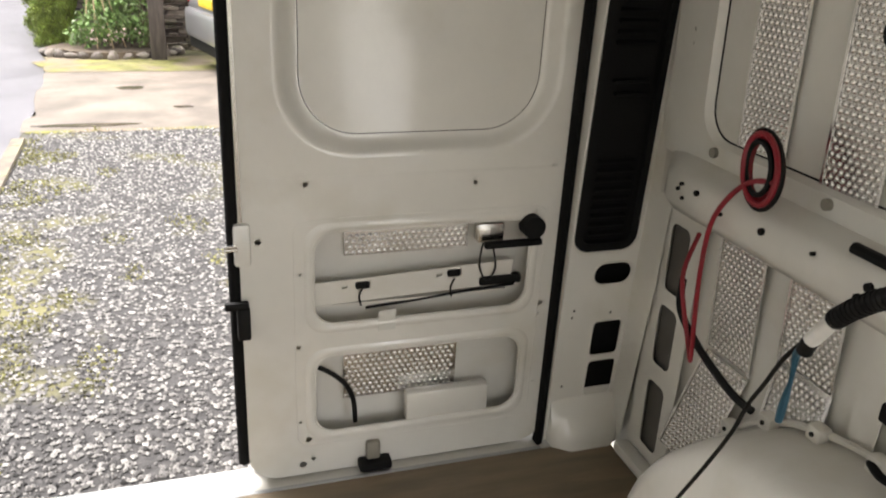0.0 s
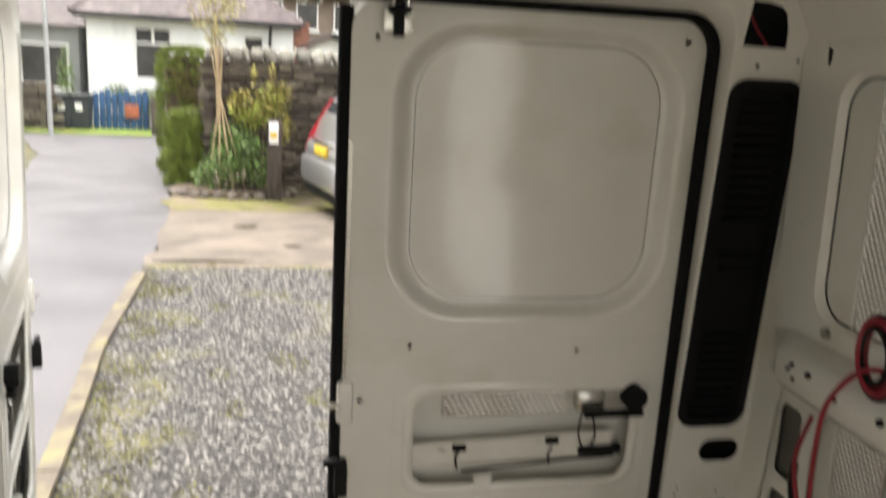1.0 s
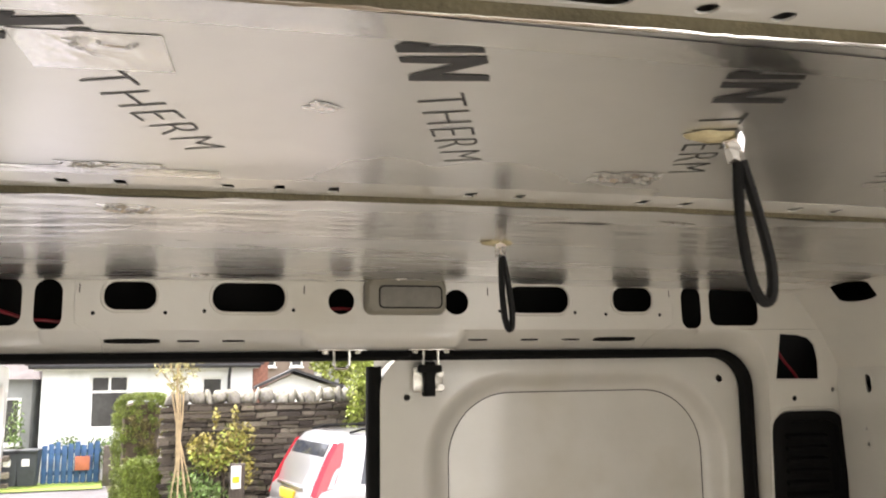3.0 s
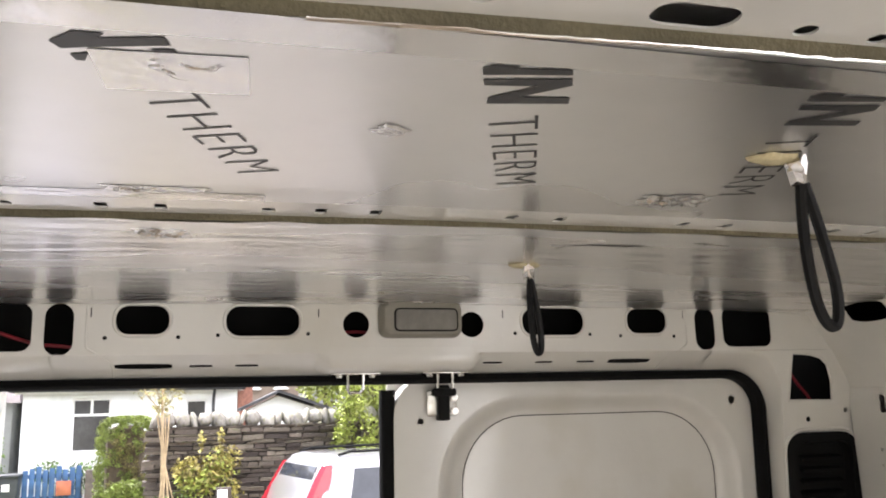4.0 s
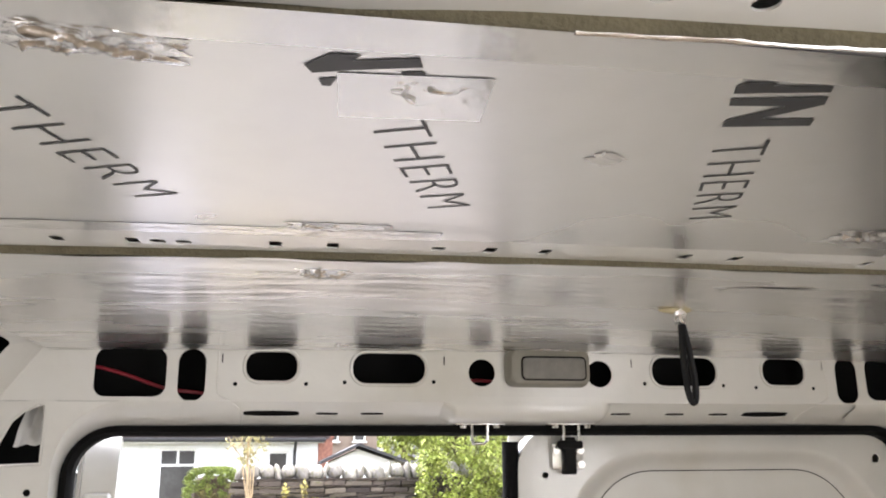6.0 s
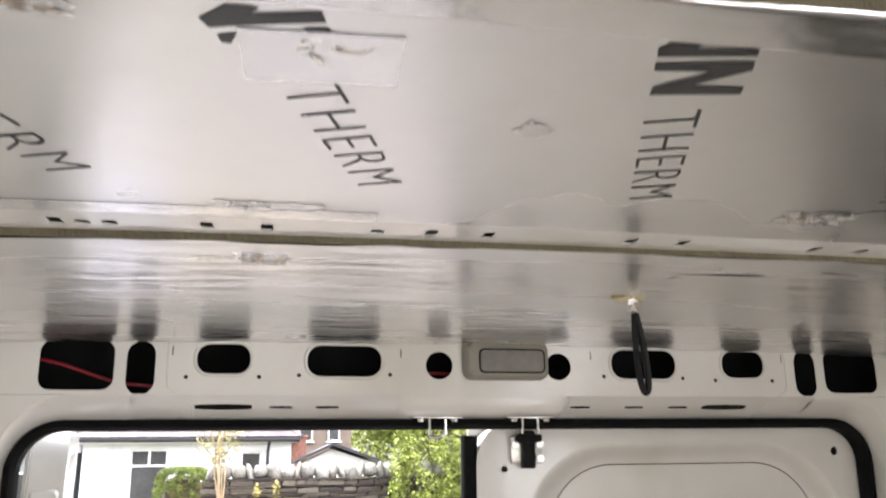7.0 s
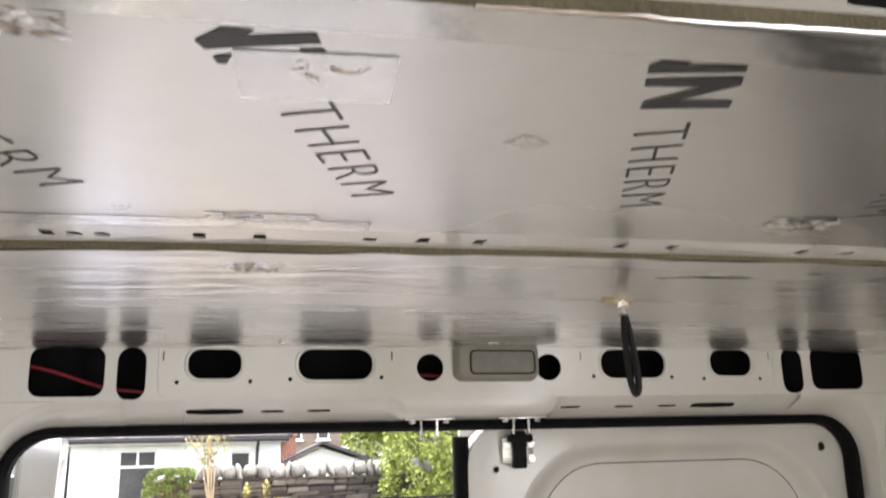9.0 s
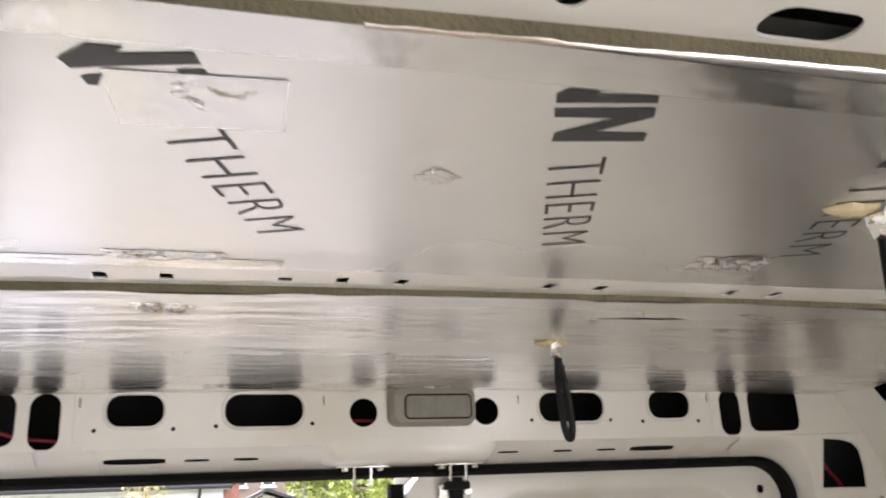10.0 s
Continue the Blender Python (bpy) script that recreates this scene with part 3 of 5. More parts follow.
for i in range(5):
    x = -0.585 + 0.203 * i
    ceil_text(x, 0.701)
    if i < 2:
        ink_shape([(-0.033, 0.637), (-0.021, 0.624), (-0.007, 0.624), (-0.011, 0.630), (0.019, 0.623), (0.022, 0.632), (-0.016, 0.641), (-0.029, 0.645)], x, 0, "logo_arrow")
        ink_shape([(-0.026, 0.651), (-0.017, 0.648), (-0.020, 0.658), (-0.024, 0.658)], x, 0, "logo_bar")
        ink_shape([(0.012, 0.6385), (0.023, 0.6365), (0.025, 0.640), (0.014, 0.6415)], x, 0, "logo_bar")
    else:
        ink_shape([(-0.025, 0.629), (-0.021, 0.623), (-0.006, 0.622), (-0.007, 0.6255), (0.023, 0.621), (0.026, 0.628), (-0.022, 0.637)], x, 0, "logo_bar")
        ink_shape([(-0.020, 0.643), (0.028, 0.633), (0.032, 0.642), (0.009, 0.664), (0.038, 0.660), (0.041, 0.669), (-0.007, 0.678), (-0.009, 0.669), (0.013, 0.647), (-0.017, 0.651)], x, 0, "logo_bar")


def tape(x0, x1, y0, y1, host, low, turn=0.0, name="foil_tape", crumple=0.0022, torn=False, fold=1.0):
    """A strip of foil tape with sharp creases; torn ones have a ragged outline."""
    bm = bmesh.new()
    long = x1 - x0 > 0.4
    n, nj = (150, 10) if long else (44, 24)
    c = Vector(((x0 + x1) / 2, (y0 + y1) / 2))
    rot = Matrix.Rotation(radians(turn), 2)
    rows = []
    for j in range(nj):
        row = []
        for i in range(n + 1):
            u, w = 2 * i / n - 1, 2 * j / (nj - 1) - 1
            inside = min(1.0, 3 * (1 - abs(u))) * min(1.0, 1.8 * (1 - abs(w)))
            if torn:
                ragged = 1 + 0.4 * noise.noise(Vector((3 * u, 3 * w, 9 * x0)))
                u, w = u * ragged, w * ragged
            p = c + rot @ Vector(((x1 - x0) / 2 * u, (y1 - y0) / 2 * w))
            q = Vector((p.x * 38 * fold + 3 * x0, p.y * 75 * fold, 7 * y0))
            ridge = (1 - abs(noise.noise(q))) ** 9 + 0.5 * (1 - abs(noise.noise(q * 2.3 + Vector((4, 1, 2))))) ** 9 + 0.4 * noise.noise(q * 0.7)
            row.append(bm.verts.new((p.x, p.y, low(p.x, p.y) - 0.0005 - crumple * inside * max(0.0, ridge))))
        rows.append(row)
    for j in range(nj - 1):
        for i in range(n):
            bm.faces.new((rows[j][i], rows[j][i + 1], rows[j + 1][i + 1], rows[j + 1][i]))
    part(name, bm, "foil_tape", host, "crinkled silver tape", smooth=180)


tape(-0.80, 0.80, 0.590, 0.620, mid_board, board2, 0, crumple=0.0004)
tape(-0.398, -0.322, 0.641, 0.693, mid_board, board2, -3, crumple=0.0004)
tape(-0.376, -0.330, 0.647, 0.672, mid_board, board2, -12, crumple=0.0035, torn=True, fold=0.55)
tape(-0.242, -0.222, 0.727, 0.745, mid_board, board2, 30, crumple=0.0006, torn=True, fold=1.2)
tape(-0.55, -0.468, 0.615, 0.640, mid_board, board2, 8, crumple=0.004, torn=True)
tape(0.16, 0.19, 0.66, 0.68, mid_board, board2, 15, crumple=0.003, torn=True)
tape(-0.425, -0.345, 0.905, 0.930, mid_board, board2, 2, crumple=0.0028, torn=True, fold=0.7)
tape(-0.80, -0.30, 0.925, 0.953, mid_board, board2, 0, crumple=0.0005)
tape(0.022, 0.082, 0.858, 0.893, mid_board, board2, -8, crumple=0.0035, torn=True)
tape(-0.418, -0.366, 1.053, 1.087, rear_board, board1, 3, crumple=0.0045, torn=True, fold=0.8)
tape(0.04, 0.14, 1.085, 1.12, rear_board, board1, -3, crumple=0.0006)
tape(0.18, 0.235, 1.050, 1.057, rear_board, board1, 10, crumple=0.0015)
tape(-0.36, -0.33, 1.59, 1.61, rear_board, board1, 0, crumple=0.003, torn=True)
tape(-0.02, 0.03, 1.61, 1.625, rear_board, board1, 0, crumple=0.003, torn=True)
# torn silver lip along the front edge of the printed board
bm = bmesh.new()
rnd = random.Random(12)
last = None
for i in range(131):
    x = -0.30 + 1.08 * i / 130
    y = 0.585 + SLANT(x)
    k = max(0.1, noise.noise(Vector((x * 14, 0, 0))) + 0.55)
    now = [bm.verts.new((x, y + 0.0012, board2(x, y) - 0.0006)), bm.verts.new((x, y - 0.0003, board2(x, y) - 0.0012 - 0.0006 * rnd.random())), bm.verts.new((x, y - 0.0005 - 0.0016 * k * rnd.uniform(0.4, 1), board2(x, y) + 0.0008 * rnd.random()))]
    if last:
        for k in (0, 1):
            bm.faces.new((last[k], now[k], now[k + 1], last[k + 1]))
    last = now
part("torn_lip", bm, "foil_tape", mid_board, "torn bright foil edge", smooth=180)


# hanging cable loops through the boards
def cable_loop(x, y, z, length, label, wide=1.0, spread=0.0):
    t = thing("cable_loop", label, "cable", "cable loops hanging from the roof")
    bm = bmesh.new()
    loft([[Vector((x - spread + (0.021 + 0.003 * math.sin(3 * a)) * math.cos(a) * k, y + 0.004 + (0.012 + 0.002 * math.sin(5 * a)) * math.sin(a) * k, z - e)) for a in np.linspace(0, 6.283, 25)[:-1]] for k, e in ((1, 0.0005), (0.9, 0.003), (0.6, 0.0048))], bm=bm)
    part("foam_ring", bm, "foam_filler", t, "pale beige foam squeezed out of the hole")
    bm = tube([(x, y, z), (x + 0.003, y + 0.002, z - 0.006), (x + 0.004, y + 0.003, z - 0.012), (x + 0.005, y + 0.003, z - 0.019)], lambda k: 0.0085 - 0.0025 * k, sides=11)
    rnd = random.Random(int(y * 100))
    for v in bm.verts:
        v.co += Vector((rnd.uniform(-0.003, 0.003), rnd.uniform(-0.003, 0.003), rnd.uniform(-0.003, 0.003)))
    part("foil_wrap", bm, "foil_tape", t, "crinkled foil sleeve", smooth=20)
    k = length / 0.12
    a = [(0.005, 0.003, -0.02), (0.004, 0.004, -0.06 * k), (0.010, 0.005, -0.10 * k), (0.018, 0.005, -0.118 * k), (0.027, 0.005, -0.122 * k), (0.033, 0.005, -0.113 * k), (0.032, 0.004, -0.09 * k), (0.02, 0.003, -0.05 * k), (0.009, 0.003, -0.02)]
    part("cable", tube([(x + 0.005 + (p - 0.005) * wide, y + q, z + r) for p, q, r in a], 0.0042, smooth_steps=5), "cable_black", t, "black rubber cable")
    return t


cable_loop(0.044, 1.223, board1(0.044, 1.223), 0.112, "black cable loop hanging from the wrinkled foil board", 0.45)
cable_loop(0.072, 0.738, board2(0.072, 0.738), 0.123, "black cable loop hanging from the printed foil board", 0.8, 0.014)

# ---- rear doors ----
def rear_door(s, label, m):
    d = thing("van_rear_door", label, "van door", "rear doors", m=m)
    P = lambda u, v, dep: Vector((s * u, 1.80 - 0.0225 * v + dep, v))
    outer = rrect(0.016, 0.76, -0.034, 1.388, 0.07, 6)
    top = rrect(0.094, 0.712, 0.742, 1.352, 0.165, 10)
    groove = rrect(0.148, 0.668, 0.785, 1.314, 0.12, 10)
    ap1 = rrect(0.168, 0.675, 0.36, 0.583, 0.05, 6)
    ap2 = rrect(0.168, 0.675, 0.075, 0.283, 0.05, 6)
    dots = [disc(u, v, r, 8) for u, v, r in ((0.155, 0.69, 0.006), (0.527, 0.675, 0.006), (0.712, 0.706, 0.005), (0.215, 0.048, 0.004), (0.134, 0.311, 0.005), (0.154, 0.062, 0.008),
            (0.718, 0.146, 0.005), (0.715, 0.362, 0.006), (0.065, 1.309, 0.006), (0.7, 1.333, 0.008), (0.14, 0.49, 0.004), (0.20, 0.585, 0.004), (0.225, 0.59, 0.004), (0.63, 0.595, 0.005), (0.68, 0.6, 0.004), (0.42, 0.605, 0.003), (0.055, 0.57, 0.007), (0.712, 0.49, 0.005), (0.135, 0.115, 0.004), (0.712, 0.335, 0.004), (0.4, 0.76 - 0.01, 0.003), (0.45, 0.04, 0.004), (0.14, -0.006, 0.009), (0.165, 0.008, 0.006), (0.62, 0.06, 0.005), (0.71, 1.0, 0.003))]
    bm = plate(outer, [top, ap1, ap2] + dots, P, 0.0015)
    part("inner_panel", bm, "van_paint", d)
    k = lambda f, dep: [P(a[0] + (b[0] - a[0]) * f, a[1] + (b[1] - a[1]) * f, dep) for a, b in zip(top, groove)]
    part("window_recess", loft([k(0.0, 0.0), k(0.1, 0.0006), k(0.2, 0.0026), k(0.32, 0.0075), k(0.48, 0.0165), k(0.62, 0.0235), k(0.75, 0.0277), k(0.88, 0.0295), k(1.0, 0.030), k(1.12, 0.0302)]), "van_paint", d, smooth=50)
    # thin black line drawn for the shade in the recess's groove
    part("recess_groove", rim(groove, P, 0.0009, 0.0298), "black_plastic", d)
    for q, e in ((ap1, 0.0045), (ap2, 0.0045)):
        part("aperture_lip", rim(q, P, e, 0.002), "van_paint", d)
    for q, g in ((rrect(0.128, 0.708, 0.045, 0.612, 0.03), 0.0016), (rrect(0.05, 0.722, 0.70, 0.704, 0.001), 0.0012)):
        part("pressed_bead", rim(q, P, g, 0.0006), "van_paint", d)
    for q in (ap1, ap2):
        cu, cv = sum(p[0] for p in q) / len(q), sum(p[1] for p in q) / len(q)
        grow = lambda g, e: [P(u + math.copysign(g, u - cu), v + math.copysign(g, v - cv), e) for u, v in q]
        part("aperture_border", loft([grow(0.020, 0.0004), grow(0.014, -0.003), grow(0.004, -0.004), grow(-0.001, -0.001), grow(-0.001, 0.006)], cap_end=False), "van_paint", d, smooth=50)
    # outer skin, rims and folded edge
    part("outer_skin", plate(rrect(0.014, 0.79, -0.06, 1.43, 0.06, 5), [], lambda u, v, e: P(u, v, 0.058 + e), 0.006), "van_paint", d)
    part("edge_fold", loft([[P(u, v, 0.001) for u, v in outer], [P(0.382 + (u - 0.382) * 1.004, 0.7 + (v - 0.7) * 1.002, 0.02) for u, v in outer], [P(0.382 + (u - 0.382) * 1.004, 0.7 + (v - 0.7) * 1.002, 0.0575) for u, v in outer]], cap_end=False), "van_paint", d)
    # seal strip on the closing edge
    if s > 0:
        part("edge_seal", tube([P(0.006, 0.02, 0.012), P(0.006, 0.5, 0.012), P(0.006, 1.0, 0.012), P(0.006, 1.365, 0.012)], 0.0145, sides=10), "rubber", d, "black rubber edge seal")
        part("edge_channel", boxed(0.017, 0.024, 1.775, 1.80, 0.62, 1.33), "steel", d)
    # top latch
    if s > 0:
        lu = 0.102
        part("latch_plate", boxed(s * lu - 0.028, s * lu + 0.028, 1.758, 1.766, 1.318, 1.362, bevel=0.003), "steel", d)
        part("latch_body", boxed(s * lu - 0.010, s * lu + 0.010, 1.738, 1.768, 1.31, 1.372, bevel=0.003), "black_plastic", d)
        part("latch_jaw", boxed(s * lu - 0.022, s * lu + 0.022, 1.735, 1.75, 1.352, 1.366, bevel=0.004), "black_plastic", d)
        for a, b in ((-0.022, 1.35), (0.022, 1.35), (0.022, 1.326)):
            part("bolt", cyl((s * lu + a, 1.76, b), (s * lu + a, 1.75, b), 0.0065, 8), "steel", d)
    else:
        # hinge plate on the folded edge beside the body
        part("hinge_plate", loft([[P(0.7635 + g, v, e) for e, v in rrect(0.006 + 0.5 * g, 0.054 - 0.5 * g, 1.208 + 0.5 * g, 1.286 - 0.5 * g, 0.008)] for g in (0.0, 0.006, 0.008)]), "van_paint", d, smooth=25)
        for v in (1.233, 1.262):
            part("bolt", cyl(P(0.770, v, 0.019), P(0.7775, v, 0.019), 0.0075, 10), "steel", d)
    # side catch on the closing edge
    part("edge_bump", boxed(min(s * 0.005, s * 0.04), max(s * 0.005, s * 0.04), 1.775, 1.80, 0.52, 0.615, bevel=0.009), "van_paint", d)
    part("edge_catch", tube([P(0.012, 0.57, -0.02), P(-0.012, 0.57, -0.02), P(-0.014, 0.562, -0.014), P(0.012, 0.562, -0.012)], 0.004), "steel", d)
    part("edge_latch", boxed(min(s * 0.004, s * 0.032), max(s * 0.004, s * 0.032), 1.765, 1.80, 0.355, 0.43, bevel=0.006), "black_plastic", d)
    part("latch_tongue", boxed(min(-s * 0.02, s * 0.03), max(-s * 0.02, s * 0.03), 1.77, 1.785, 0.425, 0.443, bevel=0.004), "black_plastic", d)
    # insulation stuck on the outer skin
    for u0, u1, v0, v1 in ((0.245, 0.535, 0.505, 0.562), (0.245, 0.525, 0.135, 0.262)):
        bubble_sheet(d, lambda u, v, e: P(u, v, 0.048 - e), u0, u1, v0, v1)
    # black boxes added in the lock rail's holes to paint their shade
    for u, v in ((0.2825, 0.442), (0.4975, 0.452)):
        part("rail_clip", boxed(min(s * (u - 0.015), s * (u + 0.015)), max(s * (u - 0.015), s * (u + 0.015)), 1.806, 1.822, v - 0.008, v + 0.008, bevel=0.003), "black_plastic", d)
    # lock rail, mechanism and rods
    part("lock_rail", plate([(0.145, 0.40), (0.64, 0.415), (0.64, 0.475), (0.30, 0.46), (0.145, 0.455)], [rrect(0.265, 0.30, 0.432, 0.452, 0.003, 2), rrect(0.48, 0.515, 0.442, 0.462, 0.003, 2), rrect(0.235, 0.248, 0.437, 0.445, 0.002, 2), rrect(0.455, 0.468, 0.447, 0.455, 0.002, 2)], lambda u, v, e: P(u, v, 0.018 + e), 0.002), "van_paint", d)
    part("rail_fold", boxed(min(s * 0.17, s * 0.63), max(s * 0.17, s * 0.63), 1.81, 1.84, 0.395, 0.40), "van_paint", d)
    part("lock_box", boxed(min(s * 0.545, s * 0.61), max(s * 0.545, s * 0.61), 1.795, 1.83, 0.525, 0.572, bevel=0.006), "steel", d)
    part("lock_lever", boxed(min(s * 0.555, s * 0.695), max(s * 0.555, s * 0.695), 1.765, 1.785, 0.520, 0.536, bevel=0.005), "black_plastic", d)
    part("handle_knob", cyl(P(0.668, 0.567, 0.004), P(0.668, 0.567, -0.03), 0.027, 18), "black_plastic", d)
    part("handle_grip", boxed(min(s * 0.56, s * 0.665), max(s * 0.56, s * 0.665), 1.80, 1.825, 0.415, 0.437, bevel=0.006), "black_plastic", d)
    part("lock_rod", tube([P(0.29, 0.385, 0.02), P(0.4, 0.392, 0.02), P(0.55, 0.405, 0.02), P(0.65, 0.41, 0.02)], 0.0035), "cable_black", d)
    part("lock_wire", tube([P(0.56, 0.525, 0.01), P(0.555, 0.47, 0.01), P(0.575, 0.43, 0.01), P(0.595, 0.46, 0.01), P(0.585, 0.515, 0.01)], 0.0022, smooth_steps=4), "cable_black", d)
    for u in (0.283, 0.498):
        part("wire_tail", tube([P(u, 0.44, 0.015), P(u - 0.01, 0.42, 0.012), P(u - 0.005, 0.395, 0.015)], 0.0022, smooth_steps=3), "cable_black", d)
    part("warning_label", boxed(min(s * 0.315, s * 0.355), max(s * 0.315, s * 0.355), 1.7885, 1.7895, 0.335, 0.385), "clear_plastic", d, "clear plastic sticker")
    # lower aperture: cable and fold-down cover
    part("door_cable", tube([P(0.168, 0.25, 0.02), P(0.20, 0.235, 0.015), P(0.24, 0.20, 0.01), P(0.262, 0.15, 0.012), P(0.268, 0.085, 0.016)], 0.006, smooth_steps=4), "cable_black", d)
    part("cover_box", boxed(min(s * 0.39, s * 0.60), max(s * 0.39, s * 0.60), 1.797, 1.83, 0.075, 0.152, bevel=0.008), "van_paint", d)
    # bottom catch
    part("bottom_bracket", boxed(min(s * 0.29, s * 0.325), max(s * 0.29, s * 0.325), 1.78, 1.802, -0.012, 0.04, bevel=0.008), "grey_plastic", d)
    part("bottom_latch", boxed(min(s * 0.27, s * 0.35), max(s * 0.27, s * 0.35), 1.762, 1.80, -0.030, -0.006, bevel=0.006), "black_plastic", d)
    return d


def bubble_sheet(parent, place, u0, u1, v0, v1, pitch=0.0145):
    """Silver bubble wrap: domes on a thin sheet."""
    verts, faces = [], []
    n, m2 = max(1, int((u1 - u0) / pitch)), max(1, int((v1 - v0) / (pitch * 0.87)))

    def quad(a, b, c, e):
        k = len(verts)
        verts.extend((a, b, c, e))
        faces.append((k, k + 1, k + 2, k + 3))

    quad(place(u0, v0, 0), place(u1, v0, 0), place(u1, v1, 0), place(u0, v1, 0))
    for j in range(m2):
        for i in range(n):
            cu, cv = u0 + pitch * (i + 0.5 + 0.5 * (j % 2)), v0 + pitch * 0.87 * (j + 0.5)
            if cu + pitch * 0.45 > u1:
                continue
            k = len(verts)
            for rr, h in ((0.45, 0.0002), (0.34, 0.0028)):
                verts.extend(place(cu + pitch * rr * math.cos(a), cv + pitch * rr * math.sin(a), h) for a in (0, 1.047, 2.094, 3.1416, 4.189, 5.236))
            verts.append(place(cu, cv, 0.0036))
            for q in range(6):
                faces.append((k + q, k + (q + 1) % 6, k + 6 + (q + 1) % 6, k + 6 + q))
                faces.append((k + 6 + q, k + 6 + (q + 1) % 6, k + 12))
    raw_mesh("bubble_foil", verts, faces, "foil_bubble", parent, "silver bubble foil insulation", smooth=True)


# the right leaf is a little wider than the left one; both stand on the sill
LEAF = Matrix.Translation((-0.036, 0, 0.036)) @ Matrix.Diagonal((1.045, 1, 1.055, 1))
rear_door(1, "closed white metal rear door with open service apertures", Matrix.Identity(4))
LEAF = Matrix.Translation((-0.036, 0, 0.036)) @ Matrix.Diagonal((0.985, 1, 1.055, 1))
hinge = Vector((-0.785, 1.86, 0))
rear_door(-1, "open white metal rear door swung outwards", Matrix.Translation(hinge + Vector((-0.03, 0.02, 0))) @ pose(0, 0, 0, 0, 0, 100.5) @ Matrix.Translation(-hinge))
LEAF = Matrix.Identity(4)

# cab end and side door opening behind the camera
bulk = thing("wall_front", "plain white cab end of the van", "wall", "", "structure")
part("lower_panel", boxed(-0.95, 0.95, -2.62, -2.6, -0.3, 0.55), "van_paint", bulk)
part("roof_panel", boxed(-0.95, 0.95, -2.62, -2.6, 1.35, 1.68), "van_paint", bulk)
part("cab_side", boxed(0.985, 0.995, -2.6, -1.62, -0.3, 1.44), "van_paint", bulk)
part("cab_top", boxed(0.985, 0.995, -2.6, -0.27, 1.44, 1.68), "van_paint", bulk)
part("cab_post", boxed(0.93, 0.984, -1.76, -1.61, -0.3, 1.655), "van_paint", bulk)


# ---- things on the right side wall ----
wheel_arch = thing("wheel_arch", "white painted metal wheel arch box beside the wall", "wheel arch", "", "structure")
arcs = []
for i in range(25):
    a = math.pi * i / 24
    cy, cz = 0.87 + 0.54 * math.cos(a), 0.49 * max(0.0, math.sin(a)) ** 0.85
    row = []
    for x, k in ((0.962, 1.0), (0.86, 0.985), (0.80, 0.96), (0.765, 0.91), (0.758, 0.83), (0.752, 0.7), (0.748, 0.0)):
        row.append(Vector((x, 0.87 + (cy - 0.87) * (0.55 + 0.45 * k if k < 1 else 1.0), max(0.0, cz * k))))
    arcs.append(row)
part("arch_dome", loft(arcs, closed=False, cap_end=False), "van_paint", wheel_arch, smooth=60)
part("arch_flange", tube([Vector((0.952, p[0].y, p[0].z + 0.012)) for p in arcs[2:-2]], 0.008, sides=6), "van_paint", wheel_arch)
for i in (5, 7, 9, 11):
    p = arcs[i][0]
    part("flange_tab", boxed(0.925, 0.955, p.y - 0.018, p.y + 0.018, p.z - 0.004, p.z + 0.03, bevel=0.006), "van_paint", wheel_arch)
    # black disc on the tab paints the dark inside of its hole
    part("tab_hole", cyl((0.922, p.y, p.z + 0.014), (0.93, p.y, p.z + 0.014), 0.005, 8), "black_plastic", wheel_arch)


def steps3(a, b):
    return [a + (b - a) * i / 3 for i in range(4)]


def foil_strip(label, place, u0, u1, v0, v1):
    t = thing("bubble_foil_strip", label, "insulation", "foil strips on the van side")
    bubble_sheet(t, place, u0, u1, v0, v1)
    for a, b in ((u0, u0 + 0.006), (u1 - 0.006, u1)):
        part("foil_hem", loft([[place(a, v, 0.001), place(b, v, 0.001), place(b, v, 0.003), place(a, v, 0.003)] for v in steps3(v0, v1)], cap_start=True), "foil_tape", t, "flat silver foil hem")


up_at = lambda u, v, e: Vector((0.945 - 0.03 * max(0, v - 0.85) - e, u, v))
foil_strip("silver bubble foil strip on the upper van panel", up_at, 1.305, 1.445, 0.91, 1.385)
foil_strip("silver bubble foil strip on the upper van panel", up_at, 1.075, 1.21, 0.905, 1.385)
foil_strip("silver bubble foil strip on the lower van skin", lambda u, v, e: Vector((0.980 - e - 0.05 * (v - 0.44), u, v)), 1.32, 1.47, 0.44, 0.72)
foil_strip("silver bubble foil strip folded towards the floor", lambda u, v, e: Vector((0.980 - e - 0.16 * (0.43 - v), u + 0.2 * (0.43 - v), v)), 1.32, 1.47, 0.15, 0.43)
foil_strip("silver bubble foil strip on the lower van skin", lambda u, v, e: Vector((0.980 - e - 0.05 * (v - 0.44), u, v)), 1.10, 1.25, 0.53, 0.72)
foil_strip("silver bubble foil strip folded behind the wheel arch", lambda u, v, e: Vector((0.980 - e - 0.12 * (0.53 - v), u, v)), 1.10, 1.25, 0.40, 0.525)

coil = thing("cable_coil", "coiled red and black twin cable lying on the waist rail", "cable")
